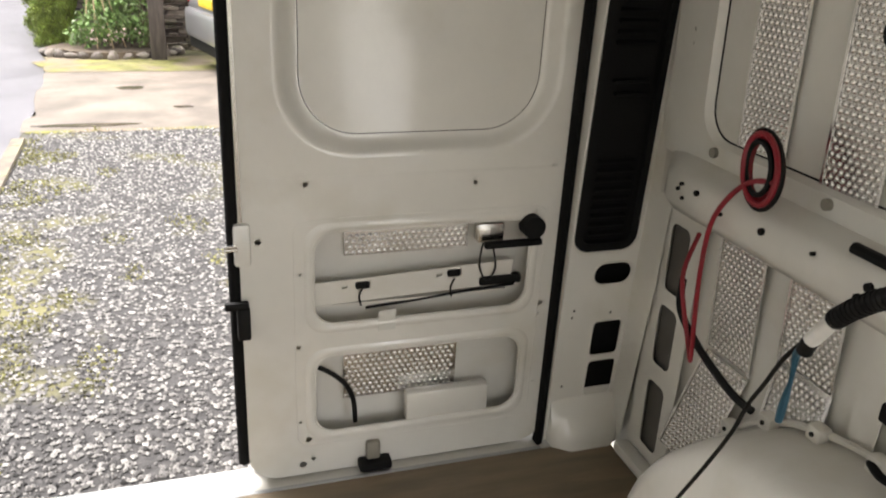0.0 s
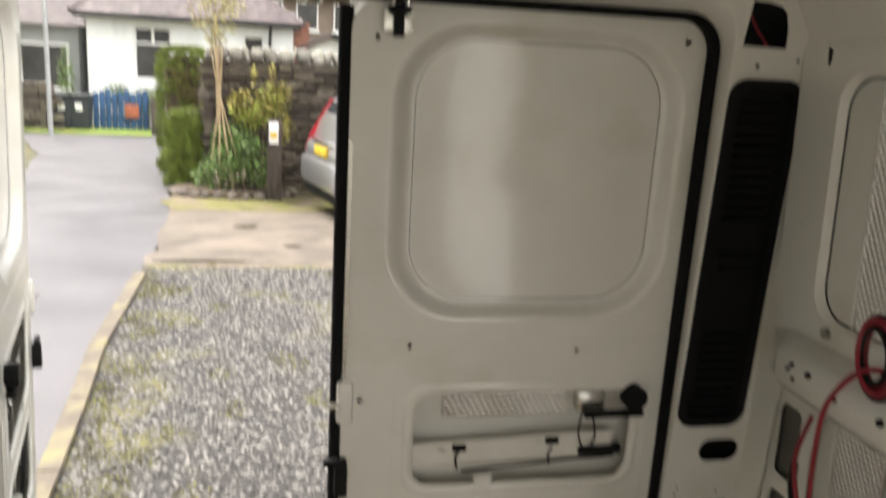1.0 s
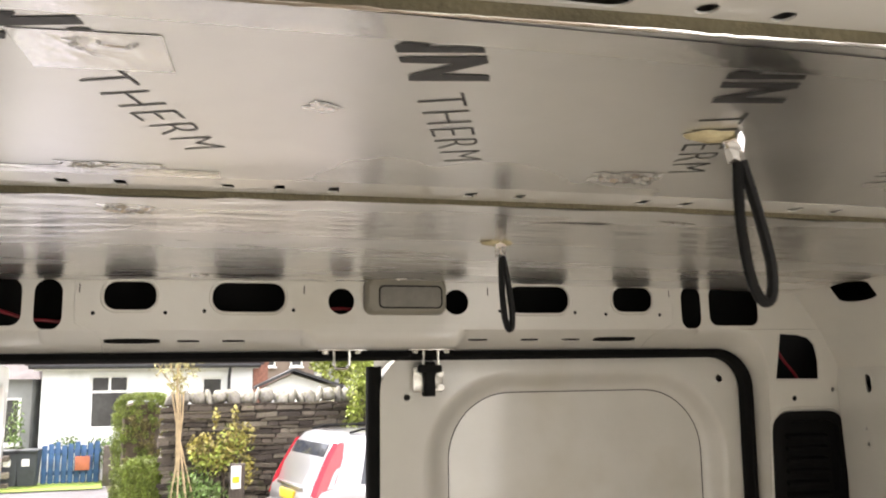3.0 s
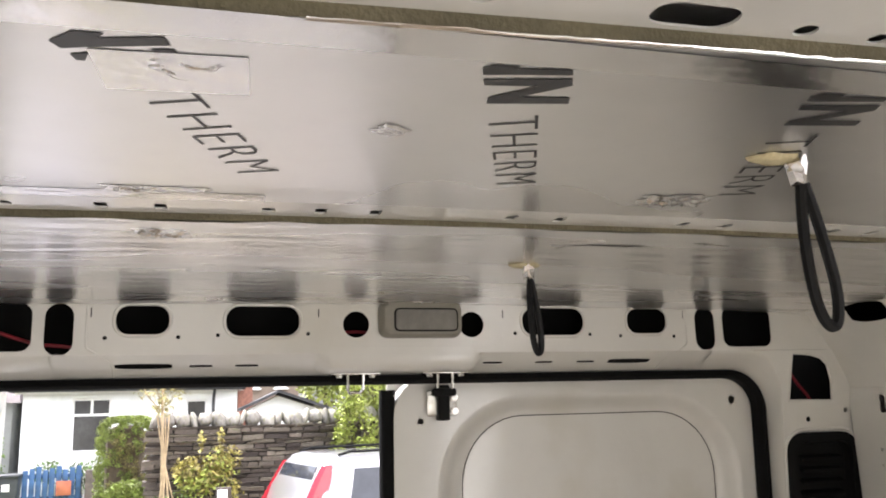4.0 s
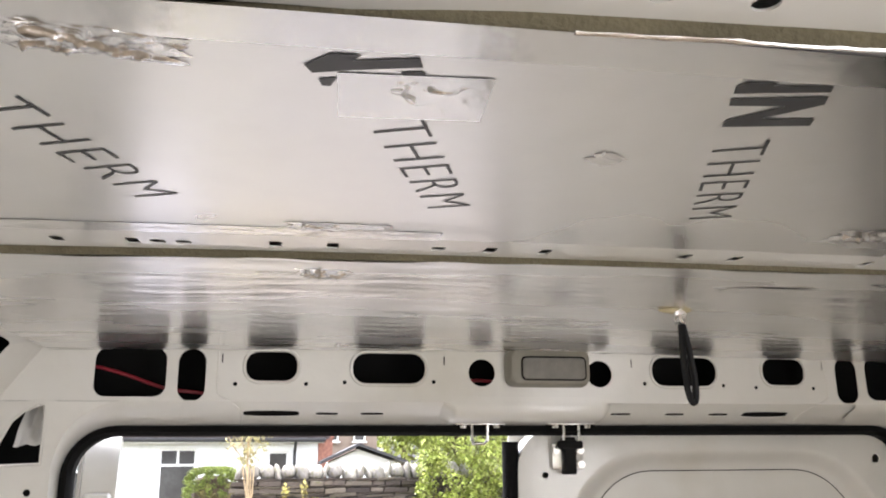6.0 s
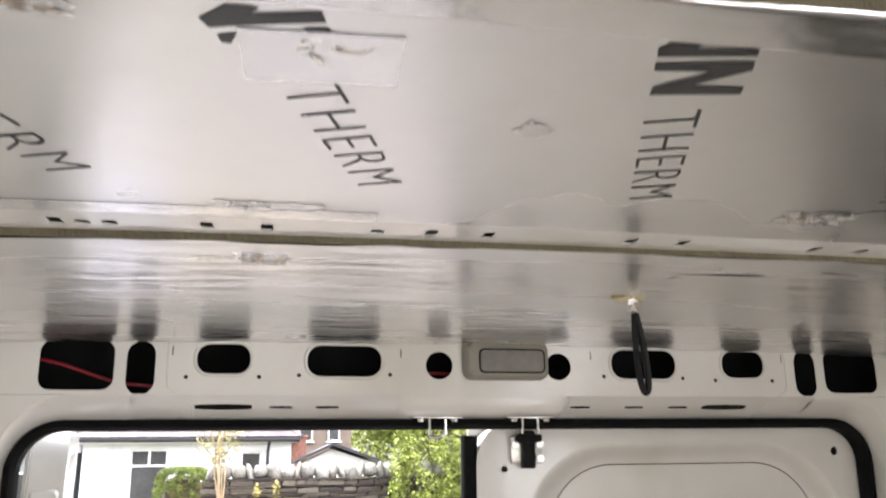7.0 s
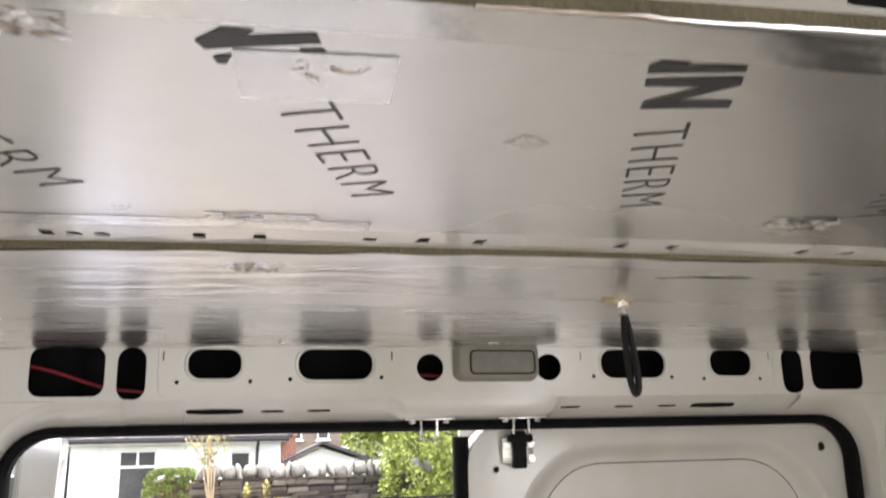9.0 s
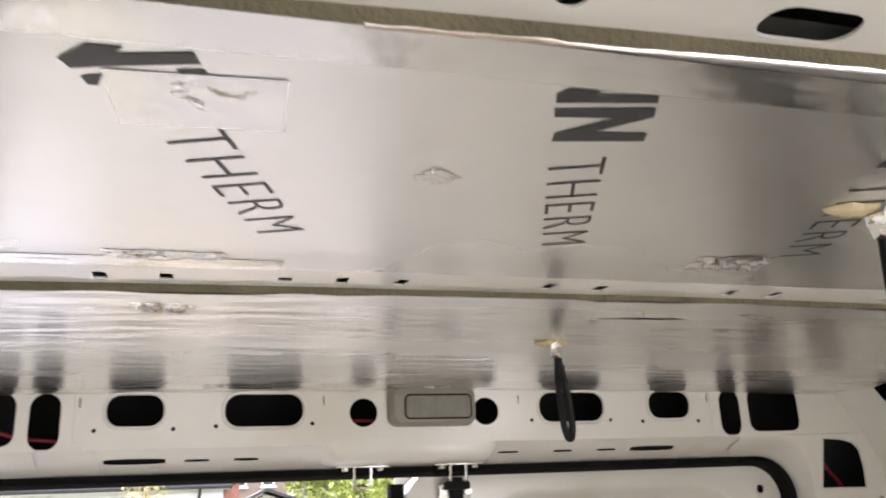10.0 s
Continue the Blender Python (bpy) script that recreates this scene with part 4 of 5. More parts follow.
for k in range(7):
    o = 0.006 * k
    g = (1.0, 0.84, 1.1, 0.9, 1.15, 0.78, 1.04)[k]
    pts = [(0.868 - 0.004 * k, 1.275 + g * (0.040 * math.cos(a) + 0.026 * math.sin(a)) + 0.008 * (k % 2) - 0.3 * o, 0.912 + g * (0.056 * math.sin(a) - 0.012 * math.cos(a)) + 0.2 * o) for a in np.linspace(0, 2 * math.pi, 15)[:-1]]
    part("cable_turn", tube([(x + 0.018 * (z - 0.86) / 0.1, y, z) for x, y, z in pts], 0.0055, closed=True, smooth_steps=2), "cable_black" if k in (2, 4, 5) else "cable_red", coil)
part("cable_tie", boxed(0.852, 0.89, 1.26, 1.275, 0.858, 0.872, bevel=0.003), "cable_black", coil)
red = thing("red_cable", "red cable hanging from the coil against the van side", "cable")
part("cable", tube([(0.86, 1.225, 0.905), (0.85, 1.275, 0.892), (0.845, 1.323, 0.845), (0.845, 1.36, 0.776), (0.85, 1.372, 0.67), (0.86, 1.377, 0.57), (0.865, 1.372, 0.47), (0.868, 1.39, 0.49), (0.87, 1.432, 0.565), (0.88, 1.465, 0.63), (0.93, 1.5, 0.70)], 0.0052, smooth_steps=5), "cable_red", red)
black = thing("black_cable", "thick black cable drooping behind the wheel arch", "cable")
part("cable", tube([(0.90, 1.49, 0.60), (0.882, 1.457, 0.545), (0.88, 1.391, 0.504), (0.88, 1.31, 0.475), (0.88, 1.238, 0.458), (0.885, 1.19, 0.455)], 0.0085, smooth_steps=5), "cable_black", black)
conduit = thing("cable_conduit", "black ribbed conduit with white and blue taped ends", "cable")
cpts = [(0.72, 0.66, 0.945), (0.71, 0.74, 0.932), (0.70, 0.786, 0.91), (0.70, 0.823, 0.885), (0.70, 0.855, 0.856), (0.70, 0.88, 0.828)]
hose = part("hose", tube(cpts, 0.0135, smooth_steps=6, sides=10), "cable_black", conduit)
for i in range(1, 24):
    t = i / 24 * (len(cpts) - 1)
    a, b = Vector(cpts[int(t)]), Vector(cpts[min(len(cpts) - 1, int(t) + 1)])
    c, d = a.lerp(b, t % 1), (b - a).normalized() if (b - a).length else Vector((0, 1, 0))
    part("hose_rib", cyl(c - d * 0.0015, c + d * 0.0015, 0.0152, 10), "cable_black", hose)
part("white_tape", cyl((0.70, 0.878, 0.831), (0.70, 0.91, 0.781), 0.0115, 10), "white_tape", conduit, "white tape wrap")
part("black_tape", cyl((0.70, 0.91, 0.781), (0.703, 0.92, 0.759), 0.0125, 10), "cable_black", conduit)
part("blue_wire", tube([(0.703, 0.92, 0.76), (0.715, 0.944, 0.739), (0.72, 0.948, 0.696), (0.72, 0.951, 0.661), (0.72, 0.954, 0.614)], lambda k: 0.0052 + 0.0018 * math.sin(9 * k), smooth_steps=4), "tape_blue", conduit, "blue taped wire end")
thin_cable = thing("thin_cable", "thin black cable running down over the wheel arch", "cable")
part("cable", tube([(0.705, 0.90, 0.80), (0.72, 0.93, 0.776), (0.72, 0.97, 0.718), (0.72, 1.0, 0.652), (0.72, 1.023, 0.603), (0.72, 1.049, 0.527), (0.715, 1.09, 0.43), (0.71, 1.144, 0.314), (0.70, 1.2, 0.18), (0.69, 1.22, 0.0045)], 0.0038, smooth_steps=4), "cable_black", thin_cable)
hook = thing("cable_end", "short black cable loop beside the upper foil strip", "cable")
part("cable", tube([(0.92, 1.10, 1.30), (0.905, 1.093, 1.216), (0.9, 1.105, 1.182), (0.9, 1.083, 1.156), (0.905, 1.03, 1.15), (0.92, 1.0, 1.17)], 0.004, smooth_steps=4), "cable_black", hook)
bracket = thing("arch_bracket", "black latch bracket on the wall above the wheel arch", "bracket")
part("bracket_plate", boxed(0.895, 0.965, 0.90, 0.935, 0.60, 0.635, bevel=0.006), "black_plastic", bracket)
part("bracket_rod", tube([(0.93, 0.95, 0.50), (0.91, 0.91, 0.505), (0.90, 0.87, 0.52), (0.90, 0.80, 0.55)], 0.008, smooth_steps=3), "black_plastic", bracket)

# ---- outside ----
M["earth"] = material("earth", (0.09, 0.085, 0.04), 0.95, vary=0.25, scale=3, bump=0.6, bump_scale=60)
M["moss"] = material("moss", (0.135, 0.13, 0.035), 0.95, vary=0.25, scale=4, bump=0.7, bump_scale=120, stain=(0.17, 0.135, 0.09), stain_at=(0.42, 0.6))
M["grass"] = material("grass", (0.17, 0.26, 0.04), 0.9, vary=0.25, scale=3, bump=0.7, bump_scale=80, stain=(0.30, 0.28, 0.06), stain_at=(0.5, 0.7))
M["asphalt"] = material("asphalt", (0.105, 0.10, 0.107), 0.46, vary=0.06, scale=1.2, bump=0.35, bump_scale=130, stain=(0.075, 0.072, 0.078), stain_at=(0.5, 0.8), stain_scale=0.8, rough_vary=0.06)
M["concrete"] = material("concrete", (0.135, 0.110, 0.086), 0.7, vary=0.18, scale=2.2, bump=0.45, bump_scale=70, stain=(0.08, 0.066, 0.05), stain_at=(0.5, 0.7), stain_scale=1.6)
M["kerb"] = material("kerb", (0.135, 0.112, 0.085), 0.85, vary=0.15, scale=5, bump=0.3, bump_scale=90, stain=(0.21, 0.19, 0.09), stain_at=(0.5, 0.75), stain_scale=5)
M["gravel_bed"] = material("gravel_bed", (0.045, 0.042, 0.04), 0.9, vary=0.25, scale=20, bump=0.8, bump_scale=50, stain=(0.12, 0.11, 0.045), stain_at=(0.55, 0.68), stain_scale=1.6)
M["gravel"] = material("gravel", (0.18, 0.17, 0.158), 0.8, vary=0.15, scale=30, per_island=0.8)
M["puddle"] = material("puddle", (0.075, 0.063, 0.048), 0.2, vary=0.15)
M["slate"] = material("slate", (0.135, 0.112, 0.092), 0.75, vary=0.2, scale=9, bump=0.5, bump_scale=60, stain=(0.10, 0.10, 0.05), stain_at=(0.56, 0.7), stain_scale=4, per_object=0.65)
M["slate_rest"] = material("slate_rest", (0.135, 0.112, 0.092), 0.75, vary=0.2, scale=9, bump=0.5, bump_scale=60, stain=(0.10, 0.10, 0.05), stain_at=(0.56, 0.7), stain_scale=4, per_island=0.65)
M["wall_core"] = material("wall_core", (0.05, 0.045, 0.04), 0.95, vary=0.2)
M["cap_stone"] = material("cap_stone", (0.28, 0.265, 0.24), 0.8, vary=0.15, scale=8, bump=0.5, bump_scale=40, stain=(0.20, 0.20, 0.11), stain_at=(0.5, 0.7), stain_scale=5, per_object=0.3)
M["harling"] = material("harling", (0.80, 0.81, 0.80), 0.85, vary=0.03, scale=1.5, bump=0.4, bump_scale=90, stain=(0.55, 0.57, 0.55), stain_at=(0.6, 0.85), stain_scale=1.2, stretch=(1, 1, 0.35))
M["harling_grey"] = material("harling_grey", (0.30, 0.31, 0.30), 0.9, vary=0.08, scale=2, bump=0.3, bump_scale=60)
M["harling_brown"] = material("harling_brown", (0.19, 0.15, 0.12), 0.9, vary=0.08, scale=2, bump=0.3, bump_scale=60)
M["roof_slate"] = material("roof_slate", (0.095, 0.072, 0.074), 0.65, vary=0.15, scale=6, bump=0.2, bump_scale=40, per_object=0.35)
M["roof_dark"] = material("roof_dark", (0.105, 0.085, 0.085), 0.6, vary=0.15, scale=4, bump=0.2)
M["white_frame"] = material("white_frame", (0.78, 0.78, 0.76), 0.4, vary=0.03)
M["dark_trim"] = material("dark_trim", (0.03, 0.03, 0.033), 0.5, vary=0.1)
M["window_dark"] = material("window_dark", (0.06, 0.06, 0.06), 0.08, vary=0.2, scale=1.5)
M["brick_red"] = material("brick_red", (0.22, 0.10, 0.07), 0.85, vary=0.15, scale=12, bump=0.4, bump_scale=60)
M["hedge_leaf"] = material("hedge_leaf", (0.165, 0.21, 0.035), 0.6, vary=0.2, per_island=0.5)
M["hedge_brown"] = material("hedge_brown", (0.185, 0.16, 0.055), 0.7, vary=0.2, per_island=0.4)
M["shrub_leaf"] = material("shrub_leaf", (0.12, 0.185, 0.05), 0.55, vary=0.2, per_island=0.5)
M["yellow_leaf"] = material("yellow_leaf", (0.28, 0.24, 0.065), 0.6, vary=0.2, per_island=0.5)
M["tree_leaf"] = material("tree_leaf", (0.27, 0.315, 0.06), 0.55, vary=0.2, per_island=0.5)
M["feather_leaf"] = material("feather_leaf", (0.40, 0.36, 0.16), 0.65, vary=0.2, per_island=0.4)
M["petal"] = material("petal", (0.55, 0.40, 0.38), 0.6, vary=0.2, per_island=0.4)
M["bark"] = material("bark", (0.10, 0.075, 0.05), 0.9, vary=0.2, scale=10, bump=0.5, bump_scale=40)
M["cane"] = material("cane", (0.38, 0.29, 0.17), 0.7, vary=0.15, scale=10)
M["post_wood"] = material("post_wood", (0.06, 0.048, 0.038), 0.85, vary=0.2, scale=6, stretch=(4, 4, 0.6), bump=0.4, bump_scale=30)
M["car_silver"] = material("car_silver", (0.30, 0.30, 0.31), 0.3, 0.5, vary=0.02, scale=2, coat=0.8)
M["car_glass"] = material("car_glass", (0.03, 0.035, 0.045), 0.05, vary=0.1)
M["tail_red"] = material("tail_red", (0.55, 0.015, 0.03), 0.15, vary=0.08, coat=0.6)
M["tyre"] = material("tyre", (0.018, 0.018, 0.018), 0.8, vary=0.15, bump=0.2)
M["plate_yellow"] = material("plate_yellow", (0.65, 0.45, 0.03), 0.4, vary=0.05)
M["fence_blue"] = material("fence_blue", (0.03, 0.085, 0.19), 0.6, vary=0.2, scale=5, bump=0.2)
M["bin_grey"] = material("bin_grey", (0.035, 0.04, 0.045), 0.5, vary=0.1)
M["orange"] = material("orange", (0.42, 0.13, 0.07), 0.5, vary=0.1)
M["moss_leaf"] = material("moss_leaf", (0.16, 0.15, 0.055), 0.9, vary=0.2, per_island=0.4)


def gz(y):
    return -0.55 - 0.02 * max(0.0, min(y - 3, 11))


def road_edge(y):
    return float(np.interp(y, [-20, 2, 3.6, 4.3, 5.5, 7.4, 8.6, 10.7, 11.7, 14, 17.7, 21, 24], [-0.9, -1.07, -1.17, -1.21, -1.33, -1.37, -1.42, -1.5, -1.62, -1.85, -2.5, -3.1, -3.6]))


def road_left(y):
    return float(np.interp(y, [-20, 9, 14.8, 17, 21, 24], [-3.5, -3.6, -4.3, -4.7, -6.2, -9]))


def sheet(name, x0, x1, ys, nx, lift, mat, label, category, wobble=0.0):
    rnd = random.Random(len(name))
    verts, faces = [], []
    for y in ys:
        a, b = x0(y), x1(y)
        for i in range(nx + 1):
            verts.append((a + (b - a) * i / nx + (rnd.uniform(-wobble, wobble) if i in (0, nx) else 0), y, gz(y) + lift))
    for j in range(len(ys) - 1):
        for i in range(nx):
            k = j * (nx + 1) + i
            faces.append((k, k + 1, k + nx + 2, k + nx + 1))
    return raw_mesh(name, verts, faces, mat, None, label, "structure", category)


def steps(a, b, n):
    return [a + (b - a) * i / n for i in range(n + 1)]


sheet("ground", lambda y: -400, lambda y: 400, [-200, -30, 0, 2, 3] + steps(3.5, 24, 41) + [40, 90, 250, 900], 8, -0.03, "earth", "dark mossy earth round the drive", "ground")
sheet("road", road_left, road_edge, steps(-6, 21.3, 70), 4, 0.0, "asphalt", "wet grey asphalt lane bending towards the house", "road", 0.03)
sheet("gravel_bed", road_edge, lambda y: 9.0, steps(-6, 7.95, 36), 4, 0.004, "gravel_bed", "grey gravel bed with yellow moss", "gravel")
sheet("pavement", lambda y: road_edge(y) + 0.01, lambda y: 9.0, steps(7.9, 11.3, 14), 4, 0.009, "concrete", "worn tan concrete parking strip with damp stains", "pavement", 0.05)
sheet("moss_verge", lambda y: road_edge(y) + 0.02 - 0.14 * math.sin((y - 11) * 2.2), lambda y: 1.2, steps(11.05, 12.3, 8), 6, 0.014, "moss", "yellow-green mossy strip before the planted bed", "verge", 0.1)
sheet("moss_edge", lambda y: road_edge(y) + 0.05, lambda y: 9, steps(7.84, 7.94, 3), 12, 0.012, "moss", "mossy line along the gravel edge", "verge", 0.03)
sheet("grass_verge", road_left, lambda y: road_edge(y) - 0.1, steps(20.6, 22.3, 4), 4, 0.03, "grass", "grass strip at the end of the lane", "verge", 0.05)


def blob(cx, cy, rx, ry, n=18, seed=1):
    rnd = random.Random(seed)
    return [(cx + rx * math.cos(2 * math.pi * i / n) * rnd.uniform(0.8, 1.1), cy + ry * math.sin(2 * math.pi * i / n) * rnd.uniform(0.75, 1.15)) for i in range(n)]


for k, (cx, cy, rx, ry) in enumerate(((-0.88, 8.12, 0.46, 0.07), (-0.55, 9.95, 0.15, 0.12), (-0.02, 8.85, 0.10, 0.06))):
    w = thing("puddle", "shallow rain puddle on the concrete strip", "puddle", "puddles")
    part("water", plate(blob(cx, cy, rx, ry, seed=k), [], lambda u, v, d: Vector((u, v, gz(v) + 0.0145 - d)), 0.002), "puddle", w)

kerb = thing("kerb", "tan concrete kerb edging the gravel beside the lane", "kerb", "", "structure")
y = 2.0
while y < 7.6:
    e = min(y + 0.88, 7.6)
    x0, x1 = road_edge(y), road_edge(e)
    bm = bmesh.new()
    loft([[Vector((x0 - 0.055, y, gz(y) - 0.05)), Vector((x0 - 0.05, y, gz(y) + 0.030)), Vector((x0 + 0.05, y, gz(y) + 0.035)), Vector((x0 + 0.055, y, gz(y) - 0.05))],
          [Vector((x1 - 0.055, e, gz(e) - 0.05)), Vector((x1 - 0.05, e, gz(e) + 0.030)), Vector((x1 + 0.05, e, gz(e) + 0.035)), Vector((x1 + 0.055, e, gz(e) - 0.05))]], cap_start=True, bm=bm)
    part("kerb_stone", bm, "kerb", kerb)
    y = e + 0.012


# loose gravel
def gravel_field(n, mat, name, label, pick):
    rng = np.random.default_rng(11 + n)
    base = np.array([(1, 0, 0), (-1, 0, 0), (0, 1, 0), (0, -1, 0), (0, 0, 1), (0, 0, -0.4)], float)
    tri = np.array([(0, 2, 4), (2, 1, 4), (1, 3, 4), (3, 0, 4), (2, 0, 5), (1, 2, 5), (3, 1, 5), (0, 3, 5)])
    verts, faces = [], []
    made = 0
    while made < n:
        x, y = rng.uniform(-1.4, 2.2), 2.2 + 5.7 * rng.random() ** 1.25
        if x < road_edge(y) + 0.07 or not pick(x, y, rng):
            continue
        s = rng.uniform(0.006, 0.0165)
        v = base * rng.uniform(0.65, 1.25, (6, 3)) * s * np.array((1, 1, 0.65))
        a = rng.uniform(0, 6.28)
        ca, sa = math.cos(a), math.sin(a)
        v = np.stack((v[:, 0] * ca - v[:, 1] * sa + x, v[:, 0] * sa + v[:, 1] * ca + y, v[:, 2] + gz(y) + 0.004 + s * 0.4), 1)
        k = 6 * made
        verts.extend(map(tuple, v))
        faces.extend(tuple(int(q) + k for q in t) for t in tri)
        made += 1
    raw_mesh(name, verts, faces, mat, None, label, "stuff", "gravel")


gravel_field(36000, "gravel", "loose_gravel", "loose grey and white gravel stones", lambda x, y, r: True)


# foliage
def leaves(name, spots, mat, parent, label="", seed=0, flat=0.5):
    """spots: (centre, radii, count, leaf size). Leaves crowd towards the outside of each clump."""
    rng = np.random.default_rng(seed)
    V, F = [], []
    for c, r, n, size in spots:
        d = rng.normal(size=(n, 3))
        d /= np.linalg.norm(d, axis=1)[:, None]
        p = np.array(c) + d * np.array(r) * (rng.random(n) ** 0.4)[:, None] * rng.uniform(0.85, 1.1, n)[:, None]
        a = rng.normal(size=(n, 3)) + d * 0.3
        a /= np.linalg.norm(a, axis=1)[:, None]
        b = np.cross(a, rng.normal(size=(n, 3)))
        b /= np.linalg.norm(b, axis=1)[:, None]
        s = (size * rng.uniform(0.6, 1.4, n))[:, None]
        nrm = np.cross(a, b)
        q = np.stack((p - a * s, p + b * s * flat + nrm * s * 0.15, p + a * s, p - b * s * flat + nrm * s * 0.15), 1)
        k = len(V)
        V.extend(map(tuple, q.reshape(-1, 3)))
        F.extend((k + 4 * i, k + 4 * i + 1, k + 4 * i + 2, k + 4 * i + 3) for i in range(n))
    return raw_mesh(name, V, F, mat, parent, label)


def box_hedge(x0, x1, y0, y1, z0, z1, label, seed, brown=0.0):
    h = thing("hedge", label, "hedge", "hedges by the lane")
    rng = np.random.default_rng(seed)
    part("hedge_core", boxed(x0 + 0.09, x1 - 0.07, y0 + 0.07, y1 - 0.07, z0, z1 - 0.09, bevel=0.16), "bark", h)
    spots, spots2 = [], []
    r = 0.22
    for _ in range(620):
        f = rng.integers(0, 5)
        x, y, z = rng.uniform(x0, x1), rng.uniform(y0, y1), rng.uniform(z0 + 0.05, z1)
        if f in (0, 4):
            y = y0
        elif f == 1:
            x = x0
        elif f == 2:
            z = z1
        else:
            x = x1
        # clipped, rounded shoulders
        for lo, hi, sx in ((x0, x0 + r, -1), (x1 - r * 0.5, x1, 1)):
            rad = hi - lo
            cx, cz = (hi if sx < 0 else lo), z1 - rad
            if (x - cx) * sx > 0 and z > cz:
                d = math.hypot(x - cx, z - cz)
                if d > rad:
                    x, z = cx + (x - cx) * rad / d, cz + (z - cz) * rad / d
        (spots2 if rng.random() < brown and z < z1 - 0.2 and x > x0 + 0.2 else spots).append(((x, y, z), (0.065, 0.05, 0.065), 44, 0.017))
    leaves("hedge_leaves", spots, "hedge_leaf", h, seed=seed)
    if spots2:
        leaves("dry_leaves", spots2, "hedge_brown", h, "brown dry hedge leaves", seed=seed + 1)


box_hedge(-2.12, -1.40, 14.3, 15.2, gz(14) , 1.32, "tall clipped hedge with brown patches on its face", 4, 0.6)
box_hedge(-1.87, -1.36, 13.2, 13.9, gz(13), 0.38, "low clipped green hedge before the tall one", 5)

# dry-stone wall with upright coping stones
WX0, WX1, WY = -1.28, 5.2, 13.15
wall = thing("stone_wall", "dry-stone slate garden wall with upright coping stones", "stone wall", "", "structure")
part("wall_core", boxed(WX0 + 0.05, WX1, WY + 0.09, WY + 0.4, gz(13) - 0.1, 1.20), "wall_core", wall)
rng = random.Random(8)
unit = boxed(-0.5, 0.5, -0.5, 0.5, -0.5, 0.5)
for v in unit.verts:
    v.co += Vector((rng.uniform(-0.07, 0.07), rng.uniform(-0.05, 0.05), rng.uniform(-0.12, 0.12)))
stone_mesh = bpy.data.meshes.new("wall_stone")
unit.to_mesh(stone_mesh)
unit.free()
stone_mesh.materials.append(M["slate"])
corners = [v.co.copy() for v in stone_mesh.vertices]
polys = [tuple(p.vertices) for p in stone_mesh.polygons]
rest_v, rest_f, made, z = [], [], 0, gz(13) - 0.05
stones = []
while z < 1.19:
    h = rng.choice((0.03, 0.035, 0.045, 0.055, 0.07))
    x = WX0 - rng.uniform(0, 0.1)
    while x < WX1:
        w = rng.uniform(0.12, 0.42)
        stones.append((x + w / 2, WY + rng.uniform(0.0, 0.05), z + h / 2 + rng.uniform(-0.005, 0.005), w * 0.97, rng.uniform(0.17, 0.29), h * rng.uniform(0.68, 0.92), rng.uniform(-3.5, 3.5)))
        x += w
    z += h
for x, y, zc, w, d, h, tilt in stones:
    m = Matrix.Translation((x, y + 0.1, zc)) @ Matrix.Rotation(radians(tilt), 4, "Y") @ Matrix.Diagonal((w, d, h, 1))
    if made < 290 and zc > 0.15 and x < 1.6 and w > 0.2:
        ob = new("wall_stone", stone_mesh)
        ob.parent = wall
        ob.matrix_basis = m
        made += 1
    else:
        k = len(rest_v)
        rest_v.extend(tuple(m @ c) for c in corners)
        rest_f.extend(tuple(q + k for q in p) for p in polys)
raw_mesh("wall_rubble", rest_v, rest_f, "slate_rest", wall, "thin stacked slate courses", "stuff")


def pebble(seed, n=2):
    bm = bmesh.new()
    bmesh.ops.create_icosphere(bm, subdivisions=n, radius=0.5)
    r = random.Random(seed)
    for v in bm.verts:
        v.co *= 1 + 0.28 * noise.noise(v.co * 2.2 + Vector((seed * 3.1, 0, 0)))
    for f in bm.faces:
        f.smooth = True
    me = bpy.data.meshes.new("stone")
    bm.to_mesh(me)
    bm.free()
    return me


caps = []
for k in range(4):
    me = pebble(k)
    me.materials.append(M["cap_stone"])
    caps.append(me)
x = WX0
while x < WX1:
    w = rng.uniform(0.07, 0.24)
    ob = new("coping_stone", rng.choice(caps))
    ob.parent = wall
    ob.matrix_basis = Matrix.Translation((x + w / 2, WY + 0.2, 1.27 + rng.uniform(-0.01, 0.04))) @ pose(0, 0, 0, 0, rng.uniform(-22, 22), 0) @ Matrix.Diagonal((w * 1.1, 0.34, rng.uniform(0.22, 0.34), 1))
    x += w * 0.97

# planted bed
bed = thing("flower_bed", "raised planting bed edged with rough stones", "flower bed")
part("soil", plate(blob(-0.85, 12.65, 0.85, 0.55, 20, 3), [], lambda u, v, d: Vector((u, v, gz(v) + 0.10 - d)), 0.14), "bark", bed)
edging = []
for k in range(4):
    me = pebble(k + 9)
    me.materials.append(M["slate"])
    edging.append(me)
for i in range(15):
    a = math.pi * (1.02 + 0.98 * i / 14)
    ob = new("edging_stone", edging[i % 4])
    ob.parent = bed
    sx, sy = -0.85 + 0.86 * math.cos(a), 12.65 + 0.58 * math.sin(a)
    ob.matrix_basis = Matrix.Translation((sx, sy, gz(sy) + 0.045)) @ pose(0, 0, 0, 12 * (i % 3), 0, 37 * i) @ Matrix.Diagonal((0.16 + 0.05 * (i * 7 % 5) / 2, 0.15, 0.09 + 0.02 * (i * 5 % 4), 1))
shrub = thing("shrub", "leafy green shrub with pale flowers in the bed", "shrub")
